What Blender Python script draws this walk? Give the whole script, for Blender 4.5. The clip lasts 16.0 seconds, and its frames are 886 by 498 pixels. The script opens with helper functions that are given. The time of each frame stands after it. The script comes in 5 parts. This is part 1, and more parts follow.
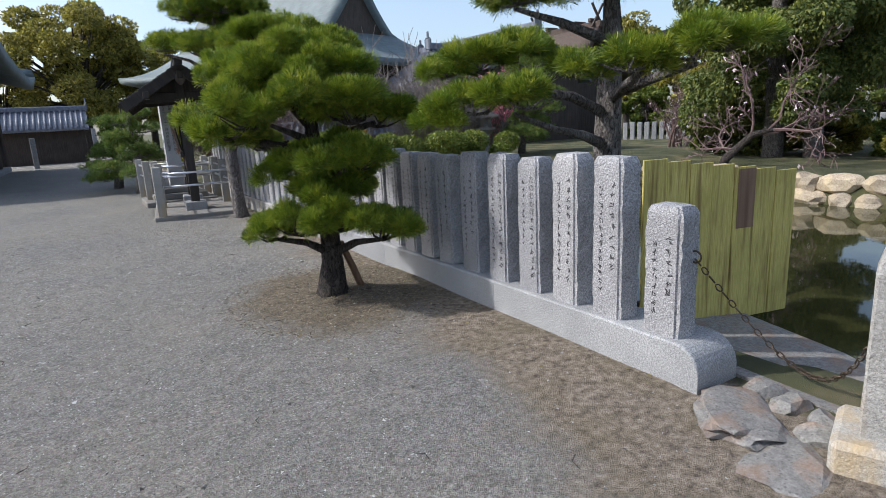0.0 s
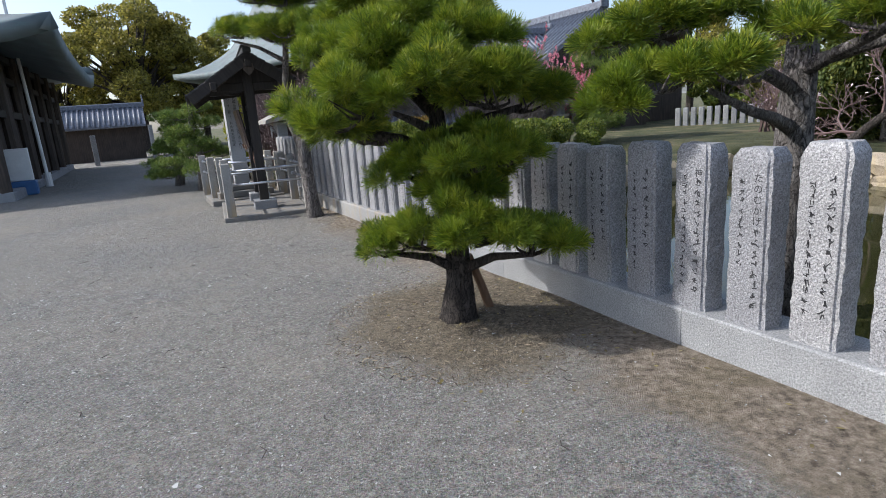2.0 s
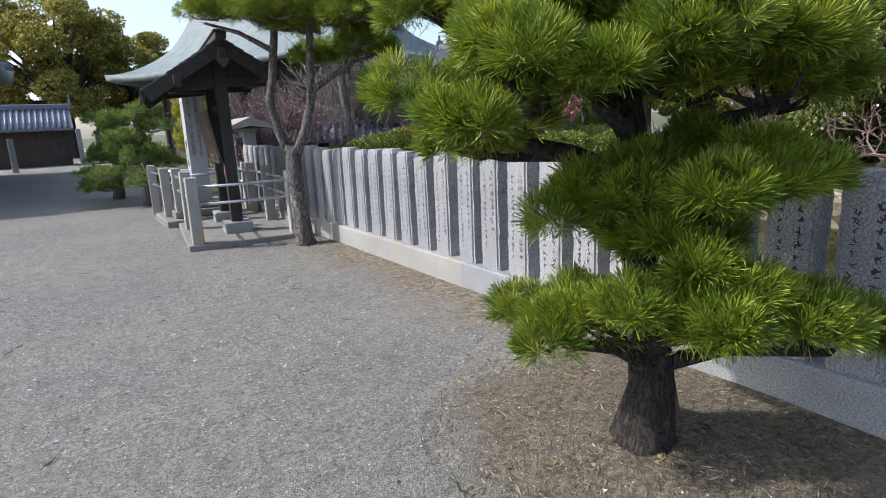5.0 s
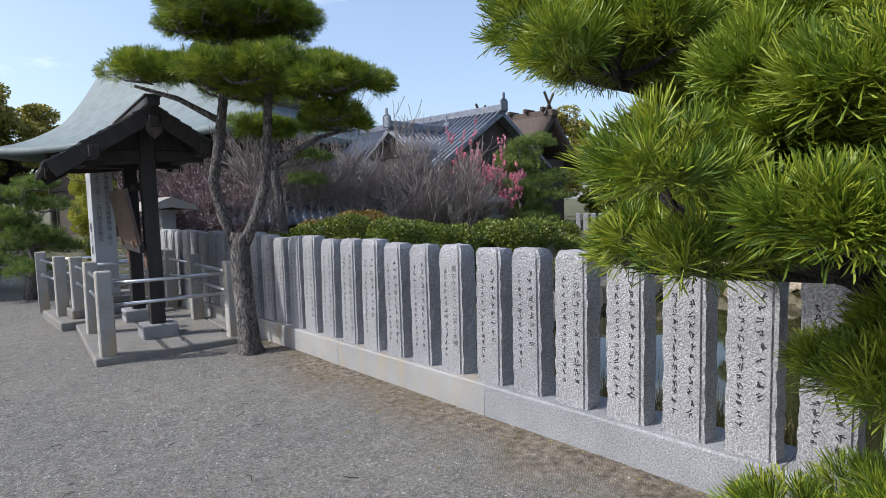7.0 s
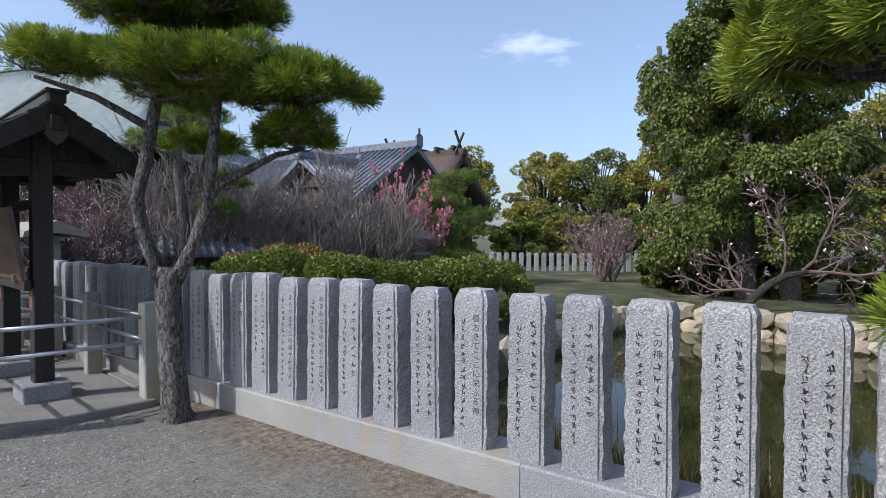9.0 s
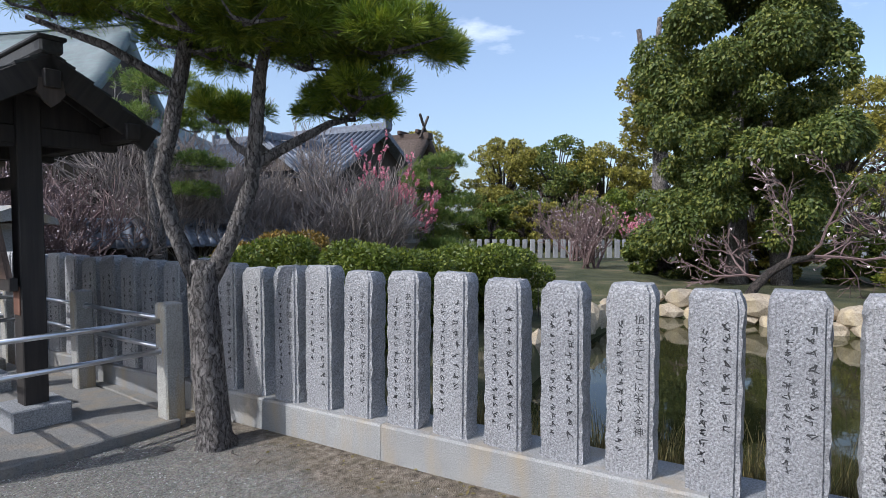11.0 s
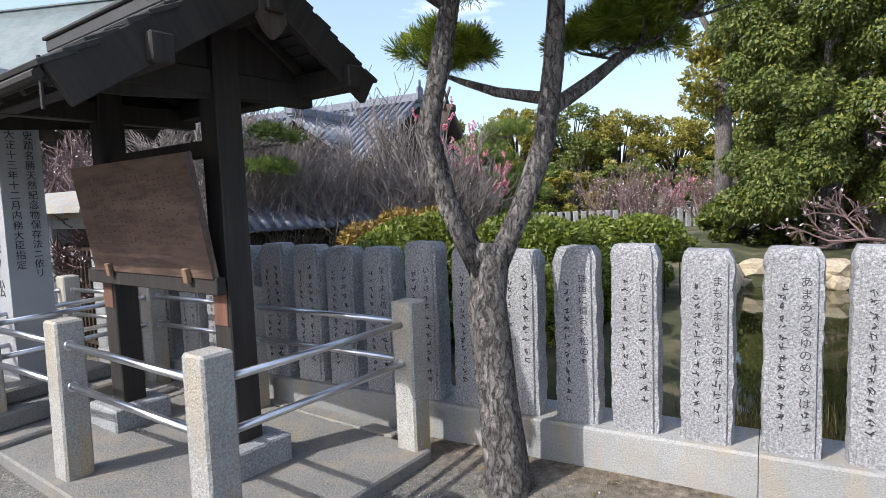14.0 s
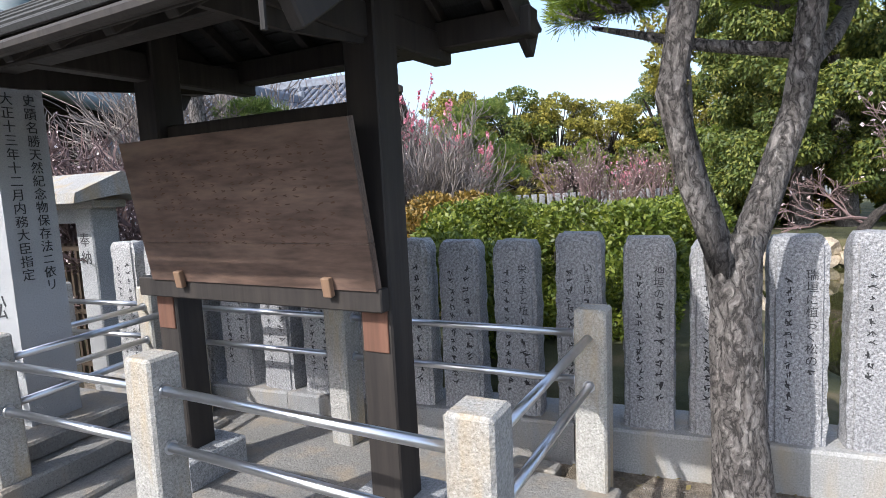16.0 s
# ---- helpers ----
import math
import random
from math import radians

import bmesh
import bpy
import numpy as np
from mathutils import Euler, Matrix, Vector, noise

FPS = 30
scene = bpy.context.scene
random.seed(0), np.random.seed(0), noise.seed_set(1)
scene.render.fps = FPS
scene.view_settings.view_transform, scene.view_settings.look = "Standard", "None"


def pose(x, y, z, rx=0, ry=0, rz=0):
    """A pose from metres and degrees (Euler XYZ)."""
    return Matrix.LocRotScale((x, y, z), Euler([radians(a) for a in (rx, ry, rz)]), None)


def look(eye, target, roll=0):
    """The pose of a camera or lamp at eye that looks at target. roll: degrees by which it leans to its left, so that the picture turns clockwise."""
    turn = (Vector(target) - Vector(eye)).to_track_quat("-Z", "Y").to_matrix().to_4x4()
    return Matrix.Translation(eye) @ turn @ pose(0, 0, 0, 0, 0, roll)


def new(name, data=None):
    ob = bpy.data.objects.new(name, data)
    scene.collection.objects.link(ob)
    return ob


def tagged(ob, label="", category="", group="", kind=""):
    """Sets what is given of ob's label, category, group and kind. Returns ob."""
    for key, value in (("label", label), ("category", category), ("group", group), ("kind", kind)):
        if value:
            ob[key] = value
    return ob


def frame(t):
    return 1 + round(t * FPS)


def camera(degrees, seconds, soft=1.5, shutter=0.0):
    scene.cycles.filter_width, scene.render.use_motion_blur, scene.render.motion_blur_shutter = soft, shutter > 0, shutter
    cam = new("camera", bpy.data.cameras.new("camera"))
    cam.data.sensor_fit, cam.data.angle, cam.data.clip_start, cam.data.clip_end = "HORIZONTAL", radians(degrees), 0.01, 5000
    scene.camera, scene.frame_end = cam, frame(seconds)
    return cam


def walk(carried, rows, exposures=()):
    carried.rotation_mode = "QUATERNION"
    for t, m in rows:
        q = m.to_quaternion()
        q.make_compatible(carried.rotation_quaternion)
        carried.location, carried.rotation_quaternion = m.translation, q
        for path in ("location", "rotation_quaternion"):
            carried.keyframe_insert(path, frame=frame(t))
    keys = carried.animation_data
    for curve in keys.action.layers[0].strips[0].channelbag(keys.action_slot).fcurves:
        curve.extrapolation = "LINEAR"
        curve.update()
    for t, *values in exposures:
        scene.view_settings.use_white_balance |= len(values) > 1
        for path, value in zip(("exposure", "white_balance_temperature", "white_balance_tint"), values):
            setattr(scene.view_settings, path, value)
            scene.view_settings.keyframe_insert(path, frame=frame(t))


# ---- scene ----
cam = camera(74.9, 16.0, soft=0.7)
PATH = [
    (0.0, 0.148, -0.002, 1.603, 77.29, 2.96, -31.61),
    (0.5, 0.076, 0.341, 1.597, 77.37, 3.30, -30.29),
    (1.0, -0.008, 0.664, 1.611, 77.03, 3.88, -30.11),
    (1.5, -0.028, 1.002, 1.604, 76.91, 4.24, -28.77),
    (2.0, -0.030, 1.312, 1.610, 76.58, 4.21, -27.61),
    (2.5, -0.081, 1.656, 1.627, 76.36, 4.11, -27.91),
    (3.0, -0.097, 2.000, 1.616, 76.28, 4.08, -28.47),
    (3.5, -0.093, 2.376, 1.617, 76.17, 3.88, -28.74),
    (4.0, -0.118, 2.735, 1.586, 76.27, 3.65, -29.69),
    (6.5, -0.253, 4.529, 1.621, 82.94, 1.48, -40.00),
    (7.0, -0.233, 4.900, 1.649, 85.31, 1.52, -42.49),
    (7.5, -0.279, 5.220, 1.669, 86.89, 0.86, -46.13),
    (8.0, -0.261, 5.549, 1.655, 87.85, 0.53, -48.62),
    (10.5, -0.183, 7.147, 1.633, 88.25, -0.48, -58.15),
    (11.0, -0.229, 7.545, 1.620, 87.55, 0.04, -58.75),
    (11.5, -0.229, 7.947, 1.600, 86.70, 0.60, -58.89),
    (12.0, -0.229, 8.360, 1.582, 86.23, 0.96, -58.44),
    (12.5, -0.260, 8.713, 1.585, 86.02, 1.71, -58.12),
    (13.0, -0.301, 9.089, 1.596, 85.78, 2.97, -58.53),
    (13.5, -0.356, 9.441, 1.571, 85.89, 2.66, -59.25),
    (14.0, -0.351, 9.845, 1.594, 85.26, 2.19, -60.07),
    (14.5, -0.381, 10.239, 1.618, 84.48, 2.12, -61.91),
    (15.0, -0.360, 10.641, 1.605, 84.06, 1.90, -63.85),
    (15.5, -0.319, 11.000, 1.626, 83.69, 1.92, -65.09),
    (16.0, -0.274, 11.390, 1.639, 83.42, 2.81, -67.73),
]
walk(cam, [(t, pose(x, y, z, rx, ry, rz)) for t, x, y, z, rx, ry, rz in PATH], [(0.0, 0.50, 6150, 10), (2.5, 0.60, 6150, 10), (4.0, 0.84, 6150, 10), (6.5, 0.60, 6100, 10), (8.0, 0.36, 5950, 10), (10.5, 0.36, 5850, 10), (12.0, 0.58, 6050, 10), (13.5, 0.80, 6200, 10), (16.0, 1.06, 6150, 10)])

# ---- light: low winter sun over the court, clear sky ----
SUN_EL, SUN_AZ = 41.0, -61.0  # azimuth from +y, clockwise
world = bpy.data.worlds.new("sky")
scene.world = world
world.use_nodes = True
wt = world.node_tree
wt.nodes.clear()
sky = wt.nodes.new("ShaderNodeTexSky")
sky.sky_type = "NISHITA"
sky.sun_disc = False
sky.sun_elevation, sky.sun_rotation = radians(SUN_EL), radians(SUN_AZ)
sky.air_density, sky.dust_density, sky.ozone_density = 1.0, 2.6, 2.0
bg = wt.nodes.new("ShaderNodeBackground")
bg.inputs["Strength"].default_value = 0.15
wo = wt.nodes.new("ShaderNodeOutputWorld")
wc = wt.nodes.new("ShaderNodeTexCoord")
wm = wt.nodes.new("ShaderNodeMapping")
wm.inputs["Scale"].default_value = (1.0, 1.0, 3.2)
wn = wt.nodes.new("ShaderNodeTexNoise")
wn.inputs["Scale"].default_value, wn.inputs["Detail"].default_value, wn.inputs["Roughness"].default_value = 2.6, 8.0, 0.58
wr = wt.nodes.new("ShaderNodeValToRGB")
wr.color_ramp.elements[0].position, wr.color_ramp.elements[1].position = 0.60, 0.76
wr.color_ramp.elements[0].color = (0.10, 0.10, 0.10, 1)  # thin haze between the clouds
wr.color_ramp.elements[1].color = (0.75, 0.75, 0.75, 1)
wx = wt.nodes.new("ShaderNodeMix")
wx.data_type = "RGBA"
wx.inputs[7].default_value = (7.5, 7.6, 7.9, 1)
wt.links.new(wc.outputs["Generated"], wm.inputs[0])
wt.links.new(wm.outputs[0], wn.inputs["Vector"])
wt.links.new(wn.outputs["Fac"], wr.inputs[0])
wt.links.new(wr.outputs[0], wx.inputs[0])
wt.links.new(sky.outputs[0], wx.inputs[6])
wt.links.new(wx.outputs[2], bg.inputs[0])
wt.links.new(bg.outputs[0], wo.inputs[0])

sun_dir = Vector((math.sin(radians(SUN_AZ)) * math.cos(radians(SUN_EL)), math.cos(radians(SUN_AZ)) * math.cos(radians(SUN_EL)), math.sin(radians(SUN_EL))))
sun_data = bpy.data.lights.new("sun", "SUN")
sun_data.energy, sun_data.angle, sun_data.color = 2.95, radians(0.6), (1.0, 0.955, 0.89)
sun = new("sun", sun_data)
sun.matrix_world = look(sun_dir * 60, (0, 0, 0))

# ---- mesh tools ----
rng = np.random.default_rng(11)


class Buf:
    """Gathers vertices and faces of one mesh."""

    def __init__(self):
        self.v, self.f, self.n = [], [], 0

    def add(self, verts, faces):
        verts = np.asarray(verts, float).reshape(-1, 3)
        self.v.append(verts)
        self.f.extend([tuple(i + self.n for i in f) for f in faces])
        self.n += len(verts)

    def box(self, c, s, rz=0.0, ch=0.0, tilt=None):
        x, y, z = [k / 2 for k in s]
        if ch <= 0:
            p = np.array([(a * x, b * y, d * z) for d in (-1, 1) for a, b in ((-1, -1), (1, -1), (1, 1), (-1, 1))])
            f = [(3, 2, 1, 0), (4, 5, 6, 7), (0, 1, 5, 4), (1, 2, 6, 5), (2, 3, 7, 6), (3, 0, 4, 7)]
        else:
            bm = bmesh.new()
            bmesh.ops.create_cube(bm, size=1.0, matrix=Matrix.Diagonal((s[0], s[1], s[2], 1)))
            bmesh.ops.bevel(bm, geom=bm.edges[:], offset=ch, segments=1, affect="EDGES")
            bm.verts.index_update()
            p = np.array([q.co[:] for q in bm.verts])
            f = [tuple(q.index for q in g.verts) for g in bm.faces]
            bm.free()
        if tilt is not None:
            p = p @ np.array(tilt.to_3x3()).T
        a = radians(rz)
        r = np.array(((math.cos(a), -math.sin(a), 0), (math.sin(a), math.cos(a), 0), (0, 0, 1)))
        self.add(p @ r.T + np.array(c), f)

    def tube(self, pts, radii, n=8, caps=True, wob=0.0):
        pts = [Vector(p) for p in pts]
        ring, up = [], Vector((0.3, 0.2, 1)).normalized()
        for i, p in enumerate(pts):
            d = (pts[min(i + 1, len(pts) - 1)] - pts[max(i - 1, 0)]).normalized()
            a = d.cross(up)
            if a.length < 0.05:
                a = d.cross(Vector((1, 0, 0)))
            a.normalize()
            b = d.cross(a)
            for k in range(n):
                w = 2 * math.pi * k / n
                r = radii[i] * (1 + (wob * noise.noise(p * 9 + a * math.cos(w) * 2 + b * math.sin(w) * 2) if wob else 0))
                ring.append(p + (a * math.cos(w) + b * math.sin(w)) * r)
        f = []
        for i in range(len(pts) - 1):
            for k in range(n):
                f.append((i * n + k, i * n + (k + 1) % n, (i + 1) * n + (k + 1) % n, (i + 1) * n + k))
        if caps:
            f += [tuple(range(n))[::-1], tuple(range((len(pts) - 1) * n, len(pts) * n))]
        self.add([p[:] for p in ring], f)

    def sheet(self, grid):
        """A grid of points, rows by columns."""
        g = np.asarray(grid, float)
        a, b = g.shape[:2]
        self.add(g.reshape(-1, 3), [(i * b + j, i * b + j + 1, (i + 1) * b + j + 1, (i + 1) * b + j) for i in range(a - 1) for j in range(b - 1)])

    def mesh(self, name, smooth=False):
        me = bpy.data.meshes.new(name)
        me.from_pydata(np.concatenate(self.v).tolist(), [], self.f)
        if smooth:
            me.shade_smooth()
        me.update()
        return me


def soup(name, corners):
    """A mesh of loose triangles or quads: an array n x k x 3."""
    n, k = corners.shape[:2]
    me = bpy.data.meshes.new(name)
    me.vertices.add(n * k)
    me.vertices.foreach_set("co", corners.reshape(-1).astype(np.float32))
    me.loops.add(n * k)
    me.loops.foreach_set("vertex_index", np.arange(n * k, dtype=np.int32))
    me.polygons.add(n)
    me.polygons.foreach_set("loop_start", np.arange(0, n * k, k, dtype=np.int32))
    me.update(calc_edges=True)
    return me


def thing(name, at=(0, 0, 0), rz=0.0, label="", category="", group="", kind=""):
    ob = new(name)
    ob.empty_display_size = 0.1
    ob.matrix_world = pose(*at, 0, 0, rz)
    return tagged(ob, label, category, group, kind)


def part(name, data, material, parent=None, label="", at=None):
    me = data.mesh(name) if isinstance(data, Buf) else data
    if material is not None and not me.materials:
        me.materials.append(material)
    ob = new(name, me)
    ob.parent = parent
    if at is not None:
        ob.matrix_basis = at
    if label:
        ob["label"] = label
    return ob


def solid(name, data, material, label, category="", kind="", group="", at=None):
    return tagged(part(name, data, material, None, "", at), label, category, group, kind)


# ---- materials ----
class Nodes:
    def __init__(self, name, rough=0.8, metal=0.0):
        self.m = bpy.data.materials.new(name)
        self.m.use_nodes = True
        self.t = self.m.node_tree
        self.b = self.t.nodes["Principled BSDF"]
        self.b.inputs["Roughness"].default_value = rough
        self.b.inputs["Metallic"].default_value = metal
        self.co = self.t.nodes.new("ShaderNodeTexCoord").outputs["Object"]

    def link(self, a, b):
        self.t.links.new(a, b)

    def noise(self, scale, detail=4.0, stretch=None, rough=0.55):
        n = self.t.nodes.new("ShaderNodeTexNoise")
        n.inputs["Scale"].default_value, n.inputs["Detail"].default_value, n.inputs["Roughness"].default_value = scale, detail, rough
        if stretch:
            mp = self.t.nodes.new("ShaderNodeMapping")
            mp.inputs["Scale"].default_value = stretch
            self.link(self.co, mp.inputs[0])
            self.link(mp.outputs[0], n.inputs["Vector"])
        else:
            self.link(self.co, n.inputs["Vector"])
        return n.outputs["Fac"]

    def voro(self, scale, feature="F1", stretch=None):
        n = self.t.nodes.new("ShaderNodeTexVoronoi")
        n.feature = feature
        n.inputs["Scale"].default_value = scale
        if stretch:
            mp = self.t.nodes.new("ShaderNodeMapping")
            mp.inputs["Scale"].default_value = stretch
            self.link(self.co, mp.inputs[0])
            self.link(mp.outputs[0], n.inputs["Vector"])
        else:
            self.link(self.co, n.inputs["Vector"])
        return n.outputs

    def ramp(self, fac, *stops):
        r = self.t.nodes.new("ShaderNodeValToRGB")
        e = r.color_ramp.elements
        while len(e) < len(stops):
            e.new(0.5)
        for k, (p, c) in zip(e, stops):
            k.position, k.color = p, (*c, 1) if len(c) == 3 else c
        self.link(fac, r.inputs[0])
        return r.outputs[0]

    def mix(self, fac, a, b, how="MIX"):
        n = self.t.nodes.new("ShaderNodeMix")
        n.data_type, n.blend_type = "RGBA", how
        for s, v in ((0, fac), (6, a), (7, b)):
            if isinstance(v, (int, float)):
                n.inputs[s].default_value = v
            elif isinstance(v, tuple):
                n.inputs[s].default_value = (*v, 1)
            else:
                self.link(v, n.inputs[s])
        return n.outputs[2]

    def math(self, op, a, b=0.0):
        n = self.t.nodes.new("ShaderNodeMath")
        n.operation = op
        for s, v in ((0, a), (1, b)):
            if isinstance(v, (int, float)):
                n.inputs[s].default_value = v
            else:
                self.link(v, n.inputs[s])
        return n.outputs[0]

    def bump(self, height, strength=0.5, dist=0.01):
        n = self.t.nodes.new("ShaderNodeBump")
        n.inputs["Strength"].default_value, n.inputs["Distance"].default_value = strength, dist
        self.link(height, n.inputs["Height"])
        self.link(n.outputs[0], self.b.inputs["Normal"])

    def island(self):
        return self.t.nodes.new("ShaderNodeNewGeometry").outputs["Random Per Island"]

    def object_random(self):
        return self.t.nodes.new("ShaderNodeObjectInfo").outputs["Random"]

    def color(self, out):
        self.link(out, self.b.inputs["Base Color"])
        return self.m


def granite(name, lo, hi, stain=None, scale=140, grain=1.0, relief=0.012):
    n = Nodes(name, 0.75)
    g = n.noise(scale, 6, rough=0.85)
    c = n.ramp(g, (0.5 - 0.14 / grain, lo), (0.5, tuple((a + b) / 2 for a, b in zip(lo, hi))), (0.5 + 0.14 / grain, hi))
    c = n.mix(n.ramp(n.voro(scale * 1.3)[0], (0.12, (0.6, 0.6, 0.6)), (0.3, (0, 0, 0))), c, tuple(k * 0.35 for k in lo))
    big = n.noise(2.2, 5)
    c = n.mix(n.ramp(big, (0.35, (0.35, 0.35, 0.35)), (0.7, (0, 0, 0))), c, tuple(k * 0.6 for k in lo), "MIX")
    if stain:
        s = n.noise(3.0, 4, (1.6, 1.6, 0.35))
        c = n.mix(n.ramp(s, (0.48, (0, 0, 0)), (0.70, (0.75, 0.75, 0.75))), c, stain)
    r = n.object_random()
    c = n.mix(1.0, c, n.ramp(r, (0.0, (0.82, 0.82, 0.83)), (1.0, (1.06, 1.05, 1.02))), "MULTIPLY")
    h = n.mix(0.5, n.noise(scale * 0.35, 4), n.noise(scale * 1.2, 3))
    n.bump(h, 0.9, relief)
    return n.color(c)


def timber(name, lo, hi, axis=(1, 1, 0.06), rough=0.7, weather=None):
    n = Nodes(name, rough)
    g = n.noise(22, 6, axis)
    c = n.ramp(g, (0.3, lo), (0.7, hi))
    c = n.mix(n.ramp(n.noise(2.5, 3), (0.4, (0, 0, 0)), (0.75, (0.5, 0.5, 0.5))), c, tuple(k * 0.6 for k in lo))
    if weather:
        c = n.mix(n.ramp(n.noise(3.2, 6, (axis[0], axis[1], axis[2])), (0.5, (0, 0, 0)), (0.68, (0.8, 0.8, 0.8))), c, weather)
    n.bump(n.noise(45, 5, axis), 0.4, 0.004)
    return n.color(c)


def leafy(name, dark, mid, light, rough=0.5, trans=0.25):
    n = Nodes(name, rough)
    c = n.ramp(n.island(), (0.0, dark), (0.5, mid), (1.0, light))
    c = n.mix(n.ramp(n.noise(1.6, 3), (0.4, (0, 0, 0)), (0.68, (0.45, 0.45, 0.45))), c, mid)
    n.color(c)
    tr = n.t.nodes.new("ShaderNodeBsdfTranslucent")
    n.link(c, tr.inputs[0])
    ms = n.t.nodes.new("ShaderNodeMixShader")
    ms.inputs[0].default_value = trans
    n.link(n.b.outputs[0], ms.inputs[1])
    n.link(tr.outputs[0], ms.inputs[2])
    n.link(ms.outputs[0], n.t.nodes["Material Output"].inputs[0])
    return n.m


def plain(name, col, rough=0.6, metal=0.0, var=0.25, scale=6.0, bump=0.0):
    n = Nodes(name, rough, metal)
    c = n.ramp(n.noise(scale, 6), (0.3, tuple(k * (1 - var) for k in col)), (0.7, tuple(min(1, k * (1 + var)) for k in col)))
    if bump:
        n.bump(n.noise(scale * 6, 4), bump, 0.01)
    return n.color(c)


def ground_material():
    n = Nodes("gravel_and_soil", 0.95)
    sep = n.t.nodes.new("ShaderNodeSeparateXYZ")
    n.link(n.co, sep.inputs[0])
    gx, gy = sep.outputs[0], sep.outputs[1]
    chips = n.voro(120)
    grav = n.ramp(n.noise(75, 8, rough=0.9), (0.41, (0.025, 0.023, 0.02)), (0.5, (0.195, 0.19, 0.172)), (0.59, (0.52, 0.505, 0.47)))
    grav = n.mix(0.4, grav, n.mix(1.0, chips[1], (0.41, 0.395, 0.365), "MULTIPLY"), "MIX")
    hue = n.t.nodes.new("ShaderNodeHueSaturation")
    hue.inputs["Saturation"].default_value = 0.42
    n.link(grav, hue.inputs["Color"])
    grav = hue.outputs[0]
    grav = n.mix(n.ramp(n.noise(0.55, 6), (0.35, (0, 0, 0)), (0.7, (0.4, 0.4, 0.4))), grav, (0.38, 0.345, 0.29))
    grav = n.mix(n.ramp(n.noise(4.2, 5, rough=0.65), (0.6, (0, 0, 0)), (0.72, (0.5, 0.5, 0.5))), grav, (0.42, 0.35, 0.29))
    grav = n.mix(1.0, grav, n.ramp(n.noise(7, 6, rough=0.7), (0.34, (0.72, 0.71, 0.69)), (0.56, (0.97, 0.955, 0.925))), "MULTIPLY")
    grav = n.mix(1.0, grav, n.ramp(n.noise(30, 7, rough=0.85), (0.4, (0.62, 0.61, 0.59)), (0.5, (1.0, 0.99, 0.97)), (0.6, (1.3, 1.29, 1.27))), "MULTIPLY")
    soil = n.ramp(n.noise(16, 9, rough=0.78), (0.36, (0.075, 0.057, 0.04)), (0.5, (0.225, 0.183, 0.138)), (0.64, (0.40, 0.34, 0.27)))
    soil = n.mix(n.ramp(n.noise(1.7, 5), (0.45, (0, 0, 0)), (0.66, (0.35, 0.35, 0.35))), soil, (0.15, 0.12, 0.06))
    wob = n.math("MULTIPLY", n.math("SUBTRACT", n.noise(1.3, 6), 0.5), 1.3)
    fine = n.math("MULTIPLY", n.math("SUBTRACT", n.noise(14, 5), 0.5), 0.5)
    edge = n.math("SUBTRACT", 2.18, n.math("MULTIPLY", n.math("MAXIMUM", n.math("SUBTRACT", 4.4, gy), 0.0), 0.24))
    band = n.math("ADD", n.math("ADD", n.math("SUBTRACT", gx, edge), wob), fine)
    dx, dy = n.math("SUBTRACT", gx, 2.03), n.math("SUBTRACT", gy, 5.12)
    rad = n.math("SQRT", n.math("ADD", n.math("MULTIPLY", n.math("MULTIPLY", dx, dx), 0.9), n.math("MULTIPLY", n.math("MULTIPLY", dy, dy), 0.74)))
    mound = n.math("ADD", n.math("SUBTRACT", 0.98, rad), n.math("MULTIPLY", n.math("ADD", wob, fine), 0.5))
    m_band = n.ramp(n.math("MULTIPLY", band, 1.1), (0.0, (0, 0, 0)), (0.5, (1, 1, 1)))
    m_mound = n.ramp(n.math("MULTIPLY", mound, 2.2), (0.0, (0, 0, 0)), (0.5, (1, 1, 1)))
    dark = n.ramp(n.noise(26, 8, rough=0.75), (0.38, (0.03, 0.025, 0.018)), (0.5, (0.13, 0.108, 0.08)), (0.64, (0.34, 0.285, 0.215)))
    c = n.mix(m_band, grav, soil)
    litter = n.ramp(n.noise(120, 6, (1.0, 0.35, 1), 0.8), (0.4, (0.05, 0.043, 0.03)), (0.52, (0.2, 0.165, 0.11)), (0.62, (0.46, 0.39, 0.27)))
    dust = n.ramp(n.noise(5, 7, rough=0.7), (0.42, (0.0, 0.0, 0.0)), (0.62, (0.55, 0.55, 0.55)))
    dark = n.mix(dust, n.mix(0.35, dark, litter), n.mix(0.75, (0.33, 0.285, 0.215), litter))
    c = n.mix(m_mound, c, dark)
    # grass and mud past the stone fence
    lawn = n.ramp(n.noise(1.2, 6), (0.35, (0.045, 0.055, 0.02)), (0.55, (0.10, 0.10, 0.042)), (0.7, (0.20, 0.155, 0.085)))
    m_lawn = n.ramp(n.math("ADD", n.math("SUBTRACT", gx, 3.1), n.math("MULTIPLY", wob, 0.2)), (0.0, (0, 0, 0)), (0.12, (1, 1, 1)))
    c = n.mix(m_lawn, c, lawn)
    n.bump(n.mix(0.13, n.mix(0.5, chips[0], n.noise(70, 7, rough=0.9)), n.noise(11, 7, rough=0.8)), 1.0, 0.032)
    return n.color(c)


